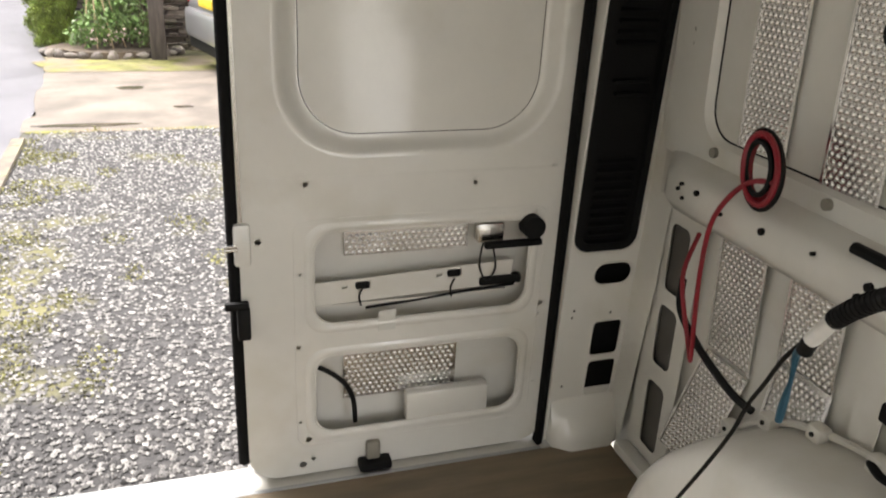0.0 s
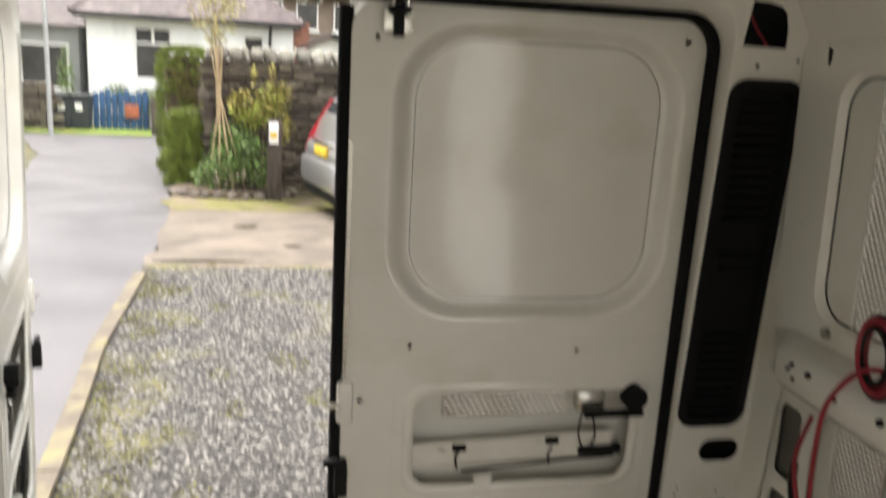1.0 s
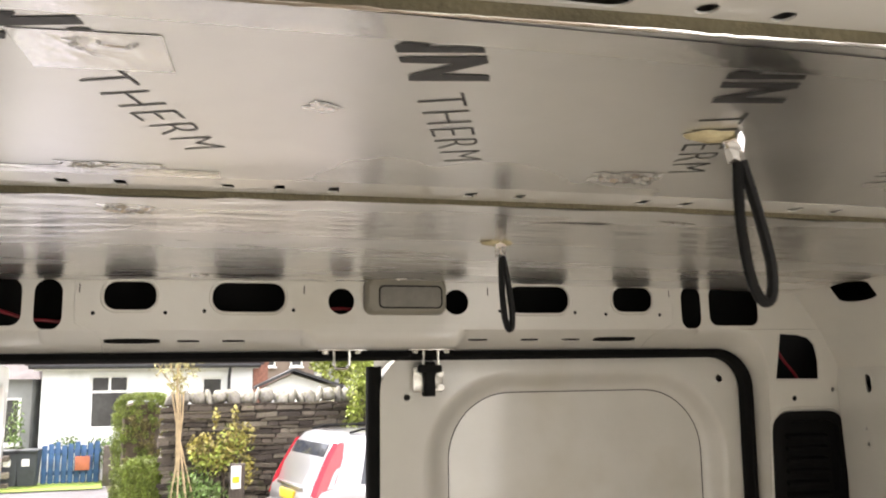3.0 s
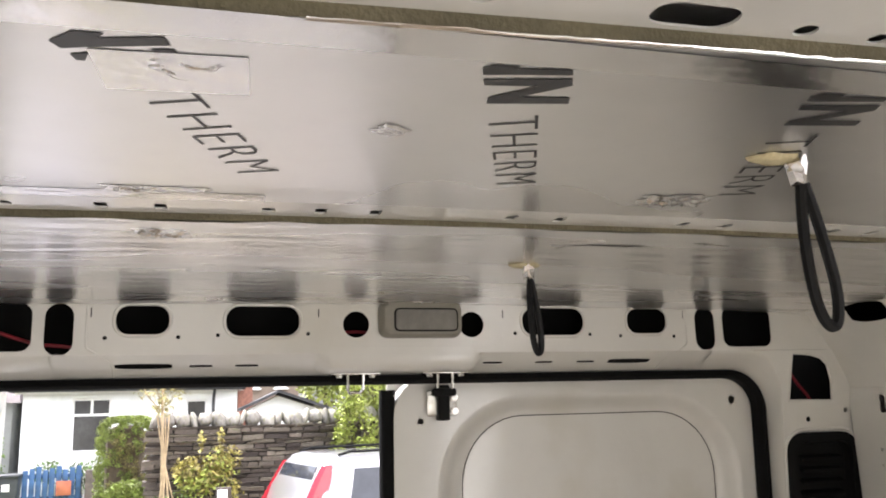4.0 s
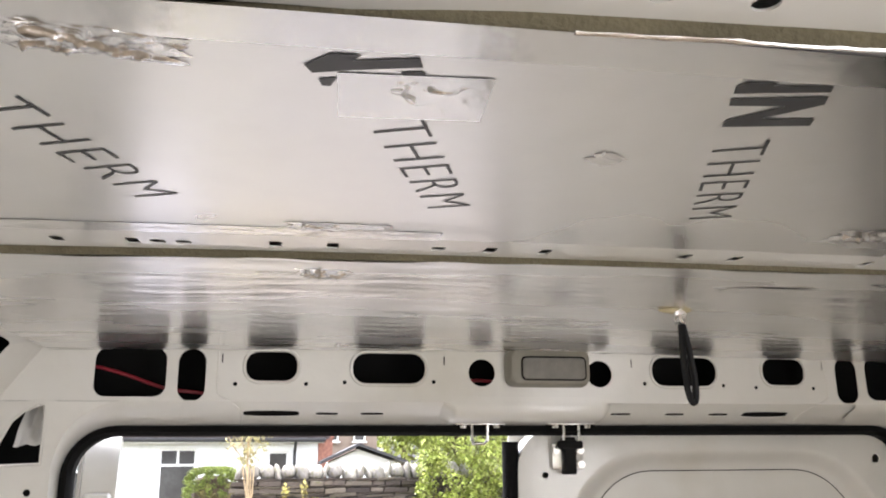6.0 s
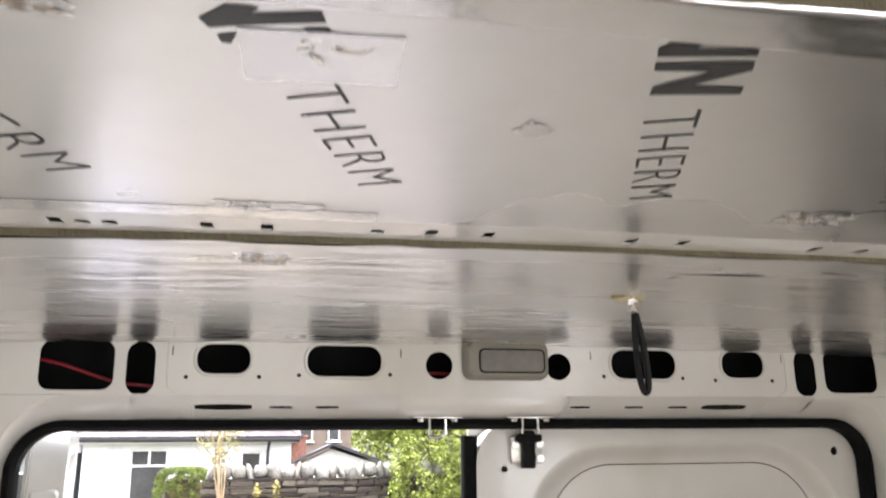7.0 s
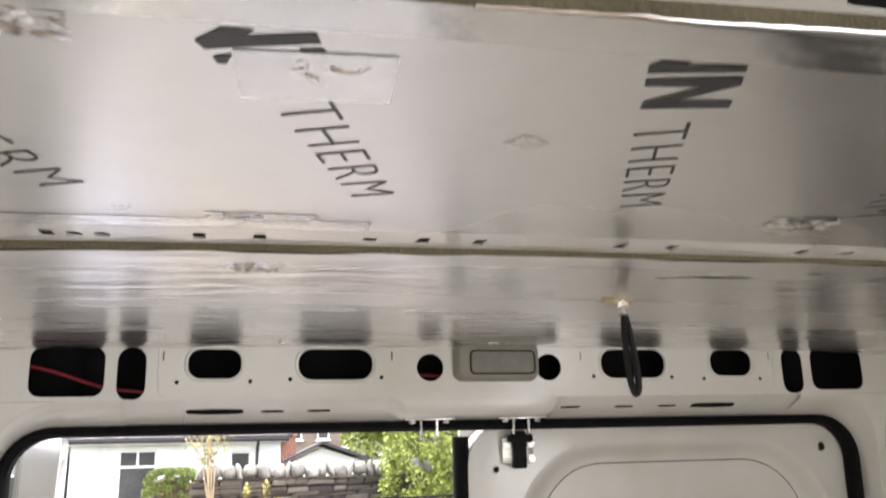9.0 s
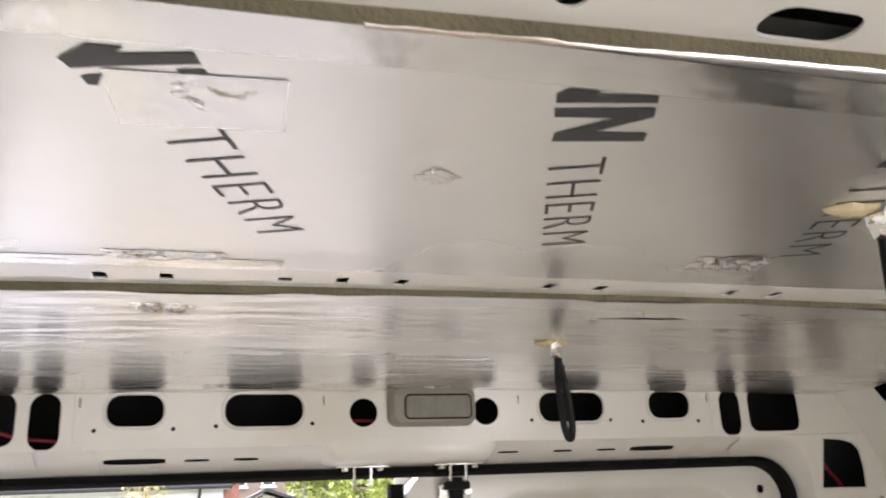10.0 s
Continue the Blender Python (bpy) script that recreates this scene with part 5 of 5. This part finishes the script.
leaves("foliage", [((-0.95, 12.5, -0.32), (0.35, 0.3, 0.3), 700, 0.035), ((-0.62, 12.6, -0.2), (0.3, 0.3, 0.38), 700, 0.035), ((-0.85, 12.7, 0.02), (0.3, 0.25, 0.3), 500, 0.03), ((-1.2, 12.5, -0.46), (0.25, 0.25, 0.18), 350, 0.03), ((-0.4, 12.45, -0.42), (0.3, 0.2, 0.2), 300, 0.03), ((-1.05, 12.8, 0.05), (0.16, 0.2, 0.25), 250, 0.03)], "shrub_leaf", shrub, seed=21)
leaves("flowers", [((-0.85, 12.3, -0.42), (0.45, 0.12, 0.15), 70, 0.02)], "petal", shrub, "pale pink flowers", seed=22)["kind"] = "stuff"
for k in range(6):
    part("stem", tube([(-0.9 + 0.1 * k, 12.6, gz(12.6) + 0.05), (-0.9 + 0.11 * k, 12.58, -0.2)], 0.01, sides=5), "bark", shrub)
acer = thing("shrub", "yellow-leaved autumn shrub against the stone wall", "shrub")
leaves("green_foliage", [((-0.62, 12.8, 0.42), (0.3, 0.2, 0.25), 260, 0.035), ((-0.3, 12.82, 0.6), (0.3, 0.2, 0.3), 160, 0.035)], "tree_leaf", acer, "pale green leaves", seed=32)
leaves("foliage", [((-0.5, 12.85, 0.55), (0.4, 0.22, 0.3), 420, 0.04), ((-0.2, 12.85, 0.75), (0.25, 0.2, 0.22), 220, 0.035), ((-0.75, 12.85, 0.62), (0.2, 0.2, 0.2), 180, 0.035), ((-0.3, 12.85, 1.02), (0.08, 0.1, 0.18), 70, 0.03), ((-0.55, 12.85, 1.0), (0.06, 0.1, 0.16), 60, 0.03), ((-0.1, 12.8, 0.25), (0.15, 0.15, 0.3), 120, 0.035)], "yellow_leaf", acer, seed=31)
for k, e in enumerate((-0.75, -0.55, -0.4, -0.2, -0.05)):
    part("branch", tube([(-0.4, 12.85, gz(12.8) + 0.04), (-0.42 + 0.5 * (e + 0.4), 12.85, 0.1), (e, 12.85, 0.75)], lambda q: 0.018 - 0.012 * q, smooth_steps=3, sides=6), "bark", acer)
canes = thing("cane_wigwam", "wigwam of bamboo canes standing in the bed", "garden canes")
for dx, dy in ((-0.16, 0.0), (-0.05, -0.12), (0.08, -0.1), (0.18, 0.02), (0.05, 0.14)):
    part("cane", tube([(-0.95 + dx * 1.6, 12.55 + dy, gz(12.5) + 0.05), (-1.02, 12.55, 0.72), (-1.06 - dx * 0.45, 12.55 - dy * 0.4, 1.36)], 0.011, smooth_steps=3, sides=6), "cane", canes)
feather = thing("feathery_tree", "slender young tree with feathery pale yellow leaves", "tree")
part("trunk", tube([(-1.05, 13.0, gz(13)), (-1.08, 13.0, 0.6), (-1.1, 13.0, 1.4), (-1.12, 13.0, 1.9)], lambda q: 0.03 - 0.018 * q, smooth_steps=3), "cane", feather)
leaves("crown", [((-1.12, 13.0, 1.85), (0.42, 0.4, 0.35), 300, 0.035), ((-1.15, 13.0, 2.25), (0.55, 0.4, 0.3), 300, 0.035), ((-0.95, 13.0, 2.05), (0.35, 0.4, 0.3), 250, 0.04), ((-1.1, 13.0, 1.5), (0.16, 0.2, 0.2), 120, 0.04)], "feather_leaf", feather, seed=41, flat=0.3)
for k in range(5):
    part("limb", tube([(-1.1, 13.0, 1.4 + 0.1 * k), (-1.1 + 0.12 * (k - 2), 13.0, 1.7 + 0.1 * k), (-1.1 + 0.2 * (k - 2), 13.0, 2.05 + 0.06 * k)], 0.008, sides=5), "cane", feather)
post = thing("timber_post", "dark timber post with a pale notice", "post")
part("post_shaft", boxed(-0.335, -0.135, 11.95, 12.13, gz(12) - 0.05, 0.42, bevel=0.012), "post_wood", post)
notice = part("notice", boxed(-0.315, -0.185, 11.938, 11.949, 0.10, 0.40, bevel=0.003), "white_frame", post, "white notice board")
part("notice_bar", boxed(-0.295, -0.205, 11.933, 11.937, 0.18, 0.26), "plate_yellow", notice)

# garden tree over the wall
tree = thing("garden_tree", "leafy yellow-green tree leaning over the stone wall", "tree")
part("trunk", tube([(2.6, 14.3, gz(14)), (2.5, 14.2, 0.4), (2.3, 14.1, 1.5), (2.1, 14.0, 2.4)], lambda q: 0.11 - 0.06 * q, smooth_steps=4), "bark", tree)
rr = random.Random(17)
tips = []
for k in range(11):
    tip = Vector((rr.uniform(0.95, 3.4), rr.uniform(12.75, 14.6), rr.uniform(1.1, 3.3)))
    tips.append(tip)
    part("limb", tube([(2.35, 14.1, 0.9 + 0.12 * k), Vector((2.3, 14.05, 1.5)).lerp(tip, 0.5) + Vector((0, 0, 0.15)), tip], lambda q: 0.035 - 0.025 * q, smooth_steps=3, sides=6), "bark", tree)
spots = []
near_edge = lambda z: float(np.interp(z, [0.8, 1.44, 1.76, 1.97, 2.3, 3.3], [1.45, 1.32, 1.08, 0.92, 1.18, 1.5]))
for tip in tips:
    for _ in range(15):
        c = Vector((tip.x + rr.uniform(-0.5, 0.5), tip.y + rr.uniform(-0.4, 0.4), tip.z + rr.uniform(-0.45, 0.45)))
        spots.append(((max(c.x, near_edge(c.z) + rr.uniform(0, 0.3)), c.y, c.z), (0.2, 0.2, 0.15), 120, 0.034))
for _ in range(60):
    z = rr.uniform(0.8, 2.5)
    spots.append(((near_edge(z) + 2.0 * rr.random() ** 1.3, rr.uniform(12.7, 13.0), z), (0.17, 0.15, 0.16), 95, 0.034))
leaves("crown", spots, "tree_leaf", tree, seed=51)


# ---- buildings ----
def window(parent, x0, x1, y, z0, z1, mullions=1, transom=0.0):
    w = part("window", plate([(x0, z0), (x1, z0), (x1, z1), (x0, z1)], [[(x0 + 0.06, z0 + 0.06), (x1 - 0.06, z0 + 0.06), (x1 - 0.06, z1 - 0.06), (x0 + 0.06, z1 - 0.06)]], lambda u, v, d: Vector((u, y - 0.03 + d, v)), 0.06), "white_frame", parent, "white window frame")
    part("pane", boxed(x0 + 0.06, x1 - 0.06, y, y + 0.012, z0 + 0.06, z1 - 0.06), "window_dark", w, "dark glass")
    if transom:
        part("transom", boxed(x0 + 0.06, x1 - 0.06, y - 0.03, y + 0.02, transom - 0.03, transom + 0.03), "white_frame", w)
        part("mullion", boxed((x0 + x1) / 2 - 0.03, (x0 + x1) / 2 + 0.03, y - 0.028, y + 0.018, transom + 0.03, z1 - 0.06), "white_frame", w)
    part("sill", boxed(x0 - 0.08, x1 + 0.08, y - 0.1, y + 0.02, z0 - 0.07, z0 - 0.002), "white_frame", w)
    return w


HY = 23.0
house = thing("bungalow", "white harled bungalow with a hipped slate roof", "house")
gnd = gz(20) - 0.1
openings = [[(-3.88, 0.45), (-2.94, 0.45), (-2.94, 1.80), (-3.88, 1.80)], [(-1.15, 0.9), (-0.6, 0.9), (-0.6, 1.72), (-1.15, 1.72)]]
part("wall", plate([(-5.0, gnd), (0.15, gnd), (0.15, 2.02), (-5.0, 2.02)], openings, lambda u, v, d: Vector((u, HY + d, v)), 0.3), "harling", house)
part("wall", plate([(0, gnd), (5, gnd), (5, 2.02), (0, 2.02)], [], lambda u, v, d: Vector((-5.0 + d - 0.15 * u, HY + 0.01 + u, v)), 0.25), "harling", house)
part("wall", boxed(-0.12, 0.13, HY + 0.31, HY + 5, gnd, 2.02), "harling", house)
window(house, -3.88, -2.94, HY + 0.12, 0.45, 1.80, transom=1.38)
window(house, -1.15, -0.6, HY + 0.12, 0.9, 1.72)
part("gutter", tube([(-5.25, HY - 0.32, 2.02), (0.35, HY - 0.32, 2.0)], 0.06), "dark_trim", house)
part("downpipe", tube([(-0.42, HY - 0.3, 1.98), (-0.45, HY - 0.08, 1.7), (-0.45, HY - 0.06, gnd)], 0.04), "dark_trim", house)
part("fascia", boxed(-5.15, 0.3, HY - 0.26, HY - 0.2, 1.92, 2.06), "white_frame", house)
A, B_, C_, D_ = Vector((-5.3, HY - 0.35, 2.06)), Vector((0.4, HY - 0.35, 2.03)), Vector((-2.5, HY + 3.0, 4.0)), Vector((-3.9, HY + 3.0, 4.0))
Eb, Fb = Vector((0.4, HY + 6.3, 2.06)), Vector((-5.3, HY + 6.3, 2.06))
bm = bmesh.new()
vs = [bm.verts.new(p) for p in (A, B_, C_, D_, Eb, Fb)]
for q in ((0, 1, 2, 3), (1, 4, 2), (4, 5, 3, 2), (5, 0, 3), (0, 5, 4, 1)):
    bm.faces.new([vs[i] for i in q])
roof = part("roof", bm, "roof_dark", house, "purple-grey slate roof")
for p, q in ((A, D_), (B_, C_), (D_, C_)):
    part("ridge_tile", tube([p + Vector((0, 0, 0.03)), q + Vector((0, 0, 0.03))], 0.07, sides=6), "roof_slate", roof)
slate = boxed(-0.5, 0.5, 0, 1, 0, 1)
tile_mesh = bpy.data.meshes.new("roof_tile")
slate.to_mesh(tile_mesh)
slate.free()
tile_mesh.materials.append(M["roof_slate"])
up_dir = Vector((0, 3.35, 1.955)).normalized()
nrm = Vector((0, -up_dir.z, up_dir.y))
rows_n, made = 13, 0
for j in range(rows_n):
    f = j / rows_n
    left, right = A.lerp(D_, f), B_.lerp(C_, f)
    n = max(2, round((right.x - left.x) / 0.165))
    for i in range(n):
        if made >= 298:
            break
        x = left.x + (right.x - left.x) * (i + 0.5 * (1 + 0.6 * (j % 2) - 0.3)) / n
        base = Vector((x, left.y, left.z))
        ax = Matrix((Vector((1, 0, 0)), up_dir, nrm)).transposed().to_4x4()
        ob = new("roof_tile", tile_mesh)
        ob.parent = roof
        ob.matrix_basis = Matrix.Translation(base + nrm * 0.012) @ ax @ pose(0, 0, 0, -2.5, 0, 0) @ Matrix.Diagonal(((right.x - left.x) / n * 0.95, 0.32, 0.02, 1))
        made += 1

annex = thing("annex", "grey rendered annex with a pale framed window", "house")
part("wall", boxed(-9.5, -5.75, 25.5, 29, gnd, 1.75), "harling_grey", annex)
window(annex, -7.3, -6.0, 25.46, 0.0, 1.25)
bm = bmesh.new()
loft([[Vector((-9.8, 25.2, 1.75)), Vector((-5.5, 25.2, 1.75)), Vector((-5.5, 29.3, 1.75)), Vector((-9.8, 29.3, 1.75))], [Vector((-9.2, 27.0, 3.5)), Vector((-6.2, 27.0, 3.5)), Vector((-6.2, 27.5, 3.5)), Vector((-9.2, 27.5, 3.5))]], bm=bm)
part("roof", bm, "roof_dark", annex)

villa = thing("villa", "brown rendered two-storey house with white windows", "house")
part("wall", boxed(-5.5, 3.3, 40, 47, gnd, 3.85), "harling_brown", villa)
bm = bmesh.new()
loft([[Vector((-5.8, 39.6, 3.85)), Vector((3.6, 39.6, 3.85)), Vector((3.6, 47.4, 3.85)), Vector((-5.8, 47.4, 3.85))], [Vector((-1.5, 43.4, 6.2)), Vector((1.0, 43.4, 6.2)), Vector((1.0, 43.6, 6.2)), Vector((-1.5, 43.6, 6.2))]], bm=bm)
part("roof", bm, "roof_dark", villa)
for a, b in ((-0.75, -0.1), (0.5, 1.5), (2.2, 2.75)):
    window(villa, a, b, 39.96, 2.35, 3.6)
part("gutter", tube([(-5.8, 39.55, 3.86), (3.6, 39.55, 3.86)], 0.07), "dark_trim", villa)
stack = thing("brick_stack", "red brick chimney stack behind the bungalow", "chimney")
part("chimney_shaft", boxed(0.22, 0.64, 25.5, 26.1, gnd, 2.12), "brick_red", stack)
part("stack_cap", boxed(0.18, 0.68, 25.45, 26.15, 2.12, 2.19, bevel=0.02), "brick_red", stack)
shed = thing("garden_shed", "small pale shed with a dark gabled roof", "shed")
bm = bmesh.new()
pts = [(0.42, gnd), (2.1, gnd), (2.1, 1.42), (1.15, 1.74), (0.42, 1.42)]
loft([[Vector((u, 22.0, v)) for u, v in pts], [Vector((u, 24.0, v)) for u, v in pts]], cap_start=True, bm=bm)
part("shed_wall", bm, "harling", shed)
for a, b in (((0.2, 1.38), (1.15, 1.82)), ((2.4, 1.38), (1.15, 1.82))):
    bm = bmesh.new()
    loft([[Vector((a[0], 21.7, a[1])), Vector((b[0], 21.7, b[1])), Vector((b[0], 21.7, b[1] + 0.07)), Vector((a[0], 21.7, a[1] + 0.07))], [Vector((a[0], 24.3, a[1])), Vector((b[0], 24.3, b[1])), Vector((b[0], 24.3, b[1] + 0.07)), Vector((a[0], 24.3, a[1] + 0.07))]], cap_start=True, bm=bm)
    part("roof_slope", bm, "dark_trim", shed)

# yard at the end of the lane
fence = thing("blue_fence", "blue painted board fence with a small orange panel", "fence")
for i in range(9):
    x = -4.7 + 0.145 * i
    part("board", boxed(x, x + 0.12, 22.0 + 0.02 * (i % 2), 22.03 + 0.02 * (i % 2), gz(20) + 0.03, 0.14 + 0.04 * ((i * 7) % 3), bevel=0.008), "fence_blue", fence)
for z in (-0.55, -0.05):
    part("rail", boxed(-4.72, -3.4, 22.055, 22.1, z, z + 0.09), "fence_blue", fence)
part("orange_panel", boxed(-3.95, -3.62, 21.94, 21.96, -0.45, -0.12, bevel=0.01), "orange", fence)
for i, x in enumerate((-5.35, -4.95)):
    b = thing("wheelie_bin", "dark grey plastic wheelie bin beside the fence", "bin", "wheelie bins")
    r0, r1 = rrect(x - 0.2, x + 0.2, 21.65, 22.05, 0.05), rrect(x - 0.25, x + 0.25, 21.6, 22.1, 0.05)
    part("bin_body", loft([[Vector((u, v, gz(20) + 0.04)) for u, v in r0], [Vector((u, v, 0.02)) for u, v in r1]], cap_start=True), "bin_grey", b)
    part("lid", boxed(x - 0.27, x + 0.27, 21.55, 22.13, 0.022, 0.09, bevel=0.025), "bin_grey", b)
    part("number_bar", boxed(x - 0.08, x + 0.08, 21.585, 21.597, -0.28, -0.12), "white_frame", b, "white bar mark")
low = thing("low_wall", "low rough stone wall at the lane's end", "stone wall")
part("wall_core", boxed(-7.0, -5.55, 21.55, 21.9, gz(20) - 0.1, 0.27), "slate_rest", low)
rng2 = random.Random(4)
z = gz(20)
while z < 0.28:
    x = -7.02
    while x < -5.55:
        w = rng2.uniform(0.18, 0.4)
        ob = new("wall_stone", stone_mesh)
        ob.parent = low
        ob.matrix_basis = Matrix.Translation((x + w / 2, 21.5, z + 0.06)) @ Matrix.Diagonal((w * 0.95, 0.22, 0.11, 1))
        x += w
    z += 0.125
gatepost = thing("gate_post", "short brown stone gate post by the hedge", "post")
part("post_shaft", boxed(-3.28, -3.0, 21.6, 21.9, gz(20) - 0.05, 0.12, bevel=0.02), "slate_rest", gatepost)
pole = thing("lamp_post", "slim grey metal pole beside the annex", "pole")
part("pole_shaft", tube([(-5.2, 20.0, gz(20) - 0.05), (-5.2, 20.0, 6.0)], lambda q: 0.055 - 0.015 * q, sides=10), "galvanised", pole)
bush = thing("shrub", "dark evergreen shrubs under the bungalow window", "shrub")
leaves("foliage", [((-4.2, 22.5, 0.05), (0.4, 0.3, 0.3), 300, 0.05), ((-3.5, 22.5, -0.1), (0.5, 0.3, 0.4), 400, 0.05), ((-3.0, 22.4, -0.1), (0.3, 0.3, 0.5), 300, 0.05), ((-5.5, 22.8, 0.4), (0.22, 0.3, 0.9), 300, 0.05)], "shrub_leaf", bush, seed=61)
part("stem", tube([(-3.5, 22.5, gz(20) - 0.05), (-3.5, 22.5, 0.1)], 0.04), "bark", bush)
back = thing("far_trees", "hazy trees behind the houses", "tree", "", "stuff")
leaves("foliage", [((-8 + 1.3 * i, 50 + (i % 3) * 2, 2.5 + (i * 5) % 3), (2.2, 2, 2.2), 320, 0.25) for i in range(-4, 18)] + [((-6.6, 29.5, 3.6), (1.4, 1, 1.6), 500, 0.1)], "tree_leaf", back, seed=71)
for i in range(-4, 18):
    part("trunk", tube([(-8 + 1.3 * i, 50 + (i % 3) * 2, gz(50)), (-8 + 1.3 * i, 50 + (i % 3) * 2, 3)], 0.15, sides=6), "bark", back)


# ---- cars ----
def suv(m, paint, label):
    c = thing("parked_car", label, "car", "parked cars", m=m)
    W = 0.86

    def section(x, w, z0, z1, r=0.12):
        return [Vector((x, u, v)) for u, v in rrect(-w, w, z0, z1, r, 4)]

    part("body", loft([section(0.0, W - 0.10, 0.42, 0.84), section(0.03, W - 0.03, 0.36, 0.92), section(0.14, W, 0.32, 1.0), section(0.5, W + 0.01, 0.30, 1.02), section(2.4, W + 0.01, 0.28, 1.0), section(3.3, W, 0.28, 0.98), section(4.1, W - 0.03, 0.30, 0.86), section(4.4, W - 0.10, 0.34, 0.76)], cap_start=True), paint, c, smooth=50)
    part("bumper", loft([section(-0.07, W - 0.16, 0.44, 0.70, 0.08), section(-0.05, W - 0.06, 0.40, 0.74, 0.1), section(0.05, W + 0.005, 0.38, 0.75, 0.1), section(0.40, W + 0.012, 0.38, 0.70, 0.1)], cap_start=True), paint, c, smooth=50)
    part("lower_valance", boxed(-0.01, 0.3, -W + 0.08, W - 0.08, 0.24, 0.40, bevel=0.03), "black_plastic", c)

    def ringed(x0, x1, w, z, r=0.14):
        return [Vector((u, v, z)) for u, v in rrect(x0, x1, -w, w, r, 4)]

    part("cabin", loft([ringed(0.10, 3.35, W - 0.02, 0.97), ringed(0.17, 3.05, W - 0.05, 1.18), ringed(0.32, 2.65, W - 0.11, 1.45), ringed(0.42, 2.45, W - 0.15, 1.55), ringed(0.52, 2.3, W - 0.22, 1.585)]), paint, c, smooth=50)
    inner = lambda x, z, s: Vector((x, s * (W - 0.018 - 0.035 * (z - 0.97) / 0.21 if z < 1.18 else W - 0.043 - 0.065 * (z - 1.18) / 0.27), z))
    for s in (-1, 1):
        for x0, x1, x2, x3 in ((0.62, 1.15, 1.15, 0.72), (1.24, 2.05, 2.0, 1.24), (2.14, 2.95, 2.55, 2.1)):
            bm = bmesh.new()
            vs = [inner(x0, 1.0, s), inner(x1, 1.0, s), inner((x1 + x2) / 2, 1.2, s), inner(x2, 1.43, s), inner(x3, 1.43, s), inner((x0 + x3) / 2, 1.2, s)]
            loft([vs, [v - Vector((0, s * 0.012, 0)) for v in vs]], cap_start=True, bm=bm)
            part("side_window", bm, "car_glass", c, "dark tinted glass")
        lamp_pts = [(0.02, 0.80), (0.19, 0.86), (0.30, 1.05), (0.40, 1.30), (0.43, 1.48), (0.36, 1.48), (0.26, 1.32), (0.10, 1.02)]
        bm = bmesh.new()
        loft([[Vector((x + 0.015, s * (W + 0.012 - 0.16 * max(0, z - 1.0) - 0.03), z)) for x, z in lamp_pts], [Vector((x - 0.03, s * (W - 0.09 - 0.16 * max(0, z - 1.0)), z)) for x, z in lamp_pts]], cap_start=True, bm=bm)
        part("tail_light", bm, "tail_red", c, "tall red tail light")
        for x in (0.80, 3.45):
            wheel = part("wheel", tube([(x, s * (W - 0.22), 0.345), (x, s * (W + 0.005), 0.345)], 0.345, sides=22), "tyre", c, "black tyre")
            part("rim", cyl((x, s * (W - 0.02), 0.345), (x, s * (W + 0.013), 0.345), 0.22, 14), "galvanised", wheel, "alloy rim")
            part("wheel_arch", tube([(x + 0.40 * math.cos(a), s * (W + 0.006), 0.36 + 0.40 * math.sin(a)) for a in np.linspace(0, math.pi, 12)], 0.03, sides=6), "black_plastic", c)
        part("roof_rail", tube([(0.55, s * (W - 0.19), 1.585), (0.7, s * (W - 0.19), 1.62), (2.1, s * (W - 0.19), 1.62), (2.25, s * (W - 0.19), 1.59)], 0.016, sides=6), "black_plastic", c)
        part("headlight", boxed(4.18, 4.36, s * 0.6 - 0.14, s * 0.6 + 0.14, 0.62, 0.74, bevel=0.03), "lamp_lens", c)
    bm = bmesh.new()
    g = [Vector((0.15, -0.66, 1.06)), Vector((0.15, 0.66, 1.06)), Vector((0.33, 0.58, 1.46)), Vector((0.33, -0.58, 1.46))]
    loft([[v + Vector((-0.02, 0, 0.0)) for v in g], [v + Vector((0.03, 0, 0)) for v in g]], cap_start=True, bm=bm)
    part("rear_window", bm, "car_glass", c, "dark tinted glass")
    part("number_plate", boxed(-0.02, 0.02, -0.26, 0.26, 0.80, 0.91, bevel=0.004), "plate_yellow", c, "yellow plate")
    part("tailgate_strip", boxed(0.005, 0.05, -0.45, 0.45, 0.95, 0.985, bevel=0.01), "steel", c)
    part("grille", boxed(4.36, 4.43, -0.4, 0.4, 0.5, 0.66, bevel=0.02), "black_plastic", c)
    return c


# the tail of the silver car shows beyond the closed door
suv(Matrix.Translation((0.36, 10.8, gz(10.85))) @ pose(0, 0, 0, 0, 0, 14), "car_silver", "silver estate car parked on the concrete strip")
# moss tufts in the gravel
rng = np.random.default_rng(5)
patches = []
for _ in range(70):
    y = 2.4 + 5.5 * rng.random()
    e = road_edge(y)
    near = rng.random()
    x = e + 0.08 + (0.35 * rng.random() ** 2 if near < 0.55 else 2.2 * rng.random())
    patches.append(((x, y, gz(y) + 0.012), (0.10, 0.13, 0.012), 70, 0.011))
leaves("moss_tufts", patches, "moss_leaf", None, "yellow-green moss tufts among the gravel", seed=81)
bpy.data.objects["moss_tufts"]["kind"] = "stuff"
bpy.data.objects["moss_tufts"]["category"] = "moss"
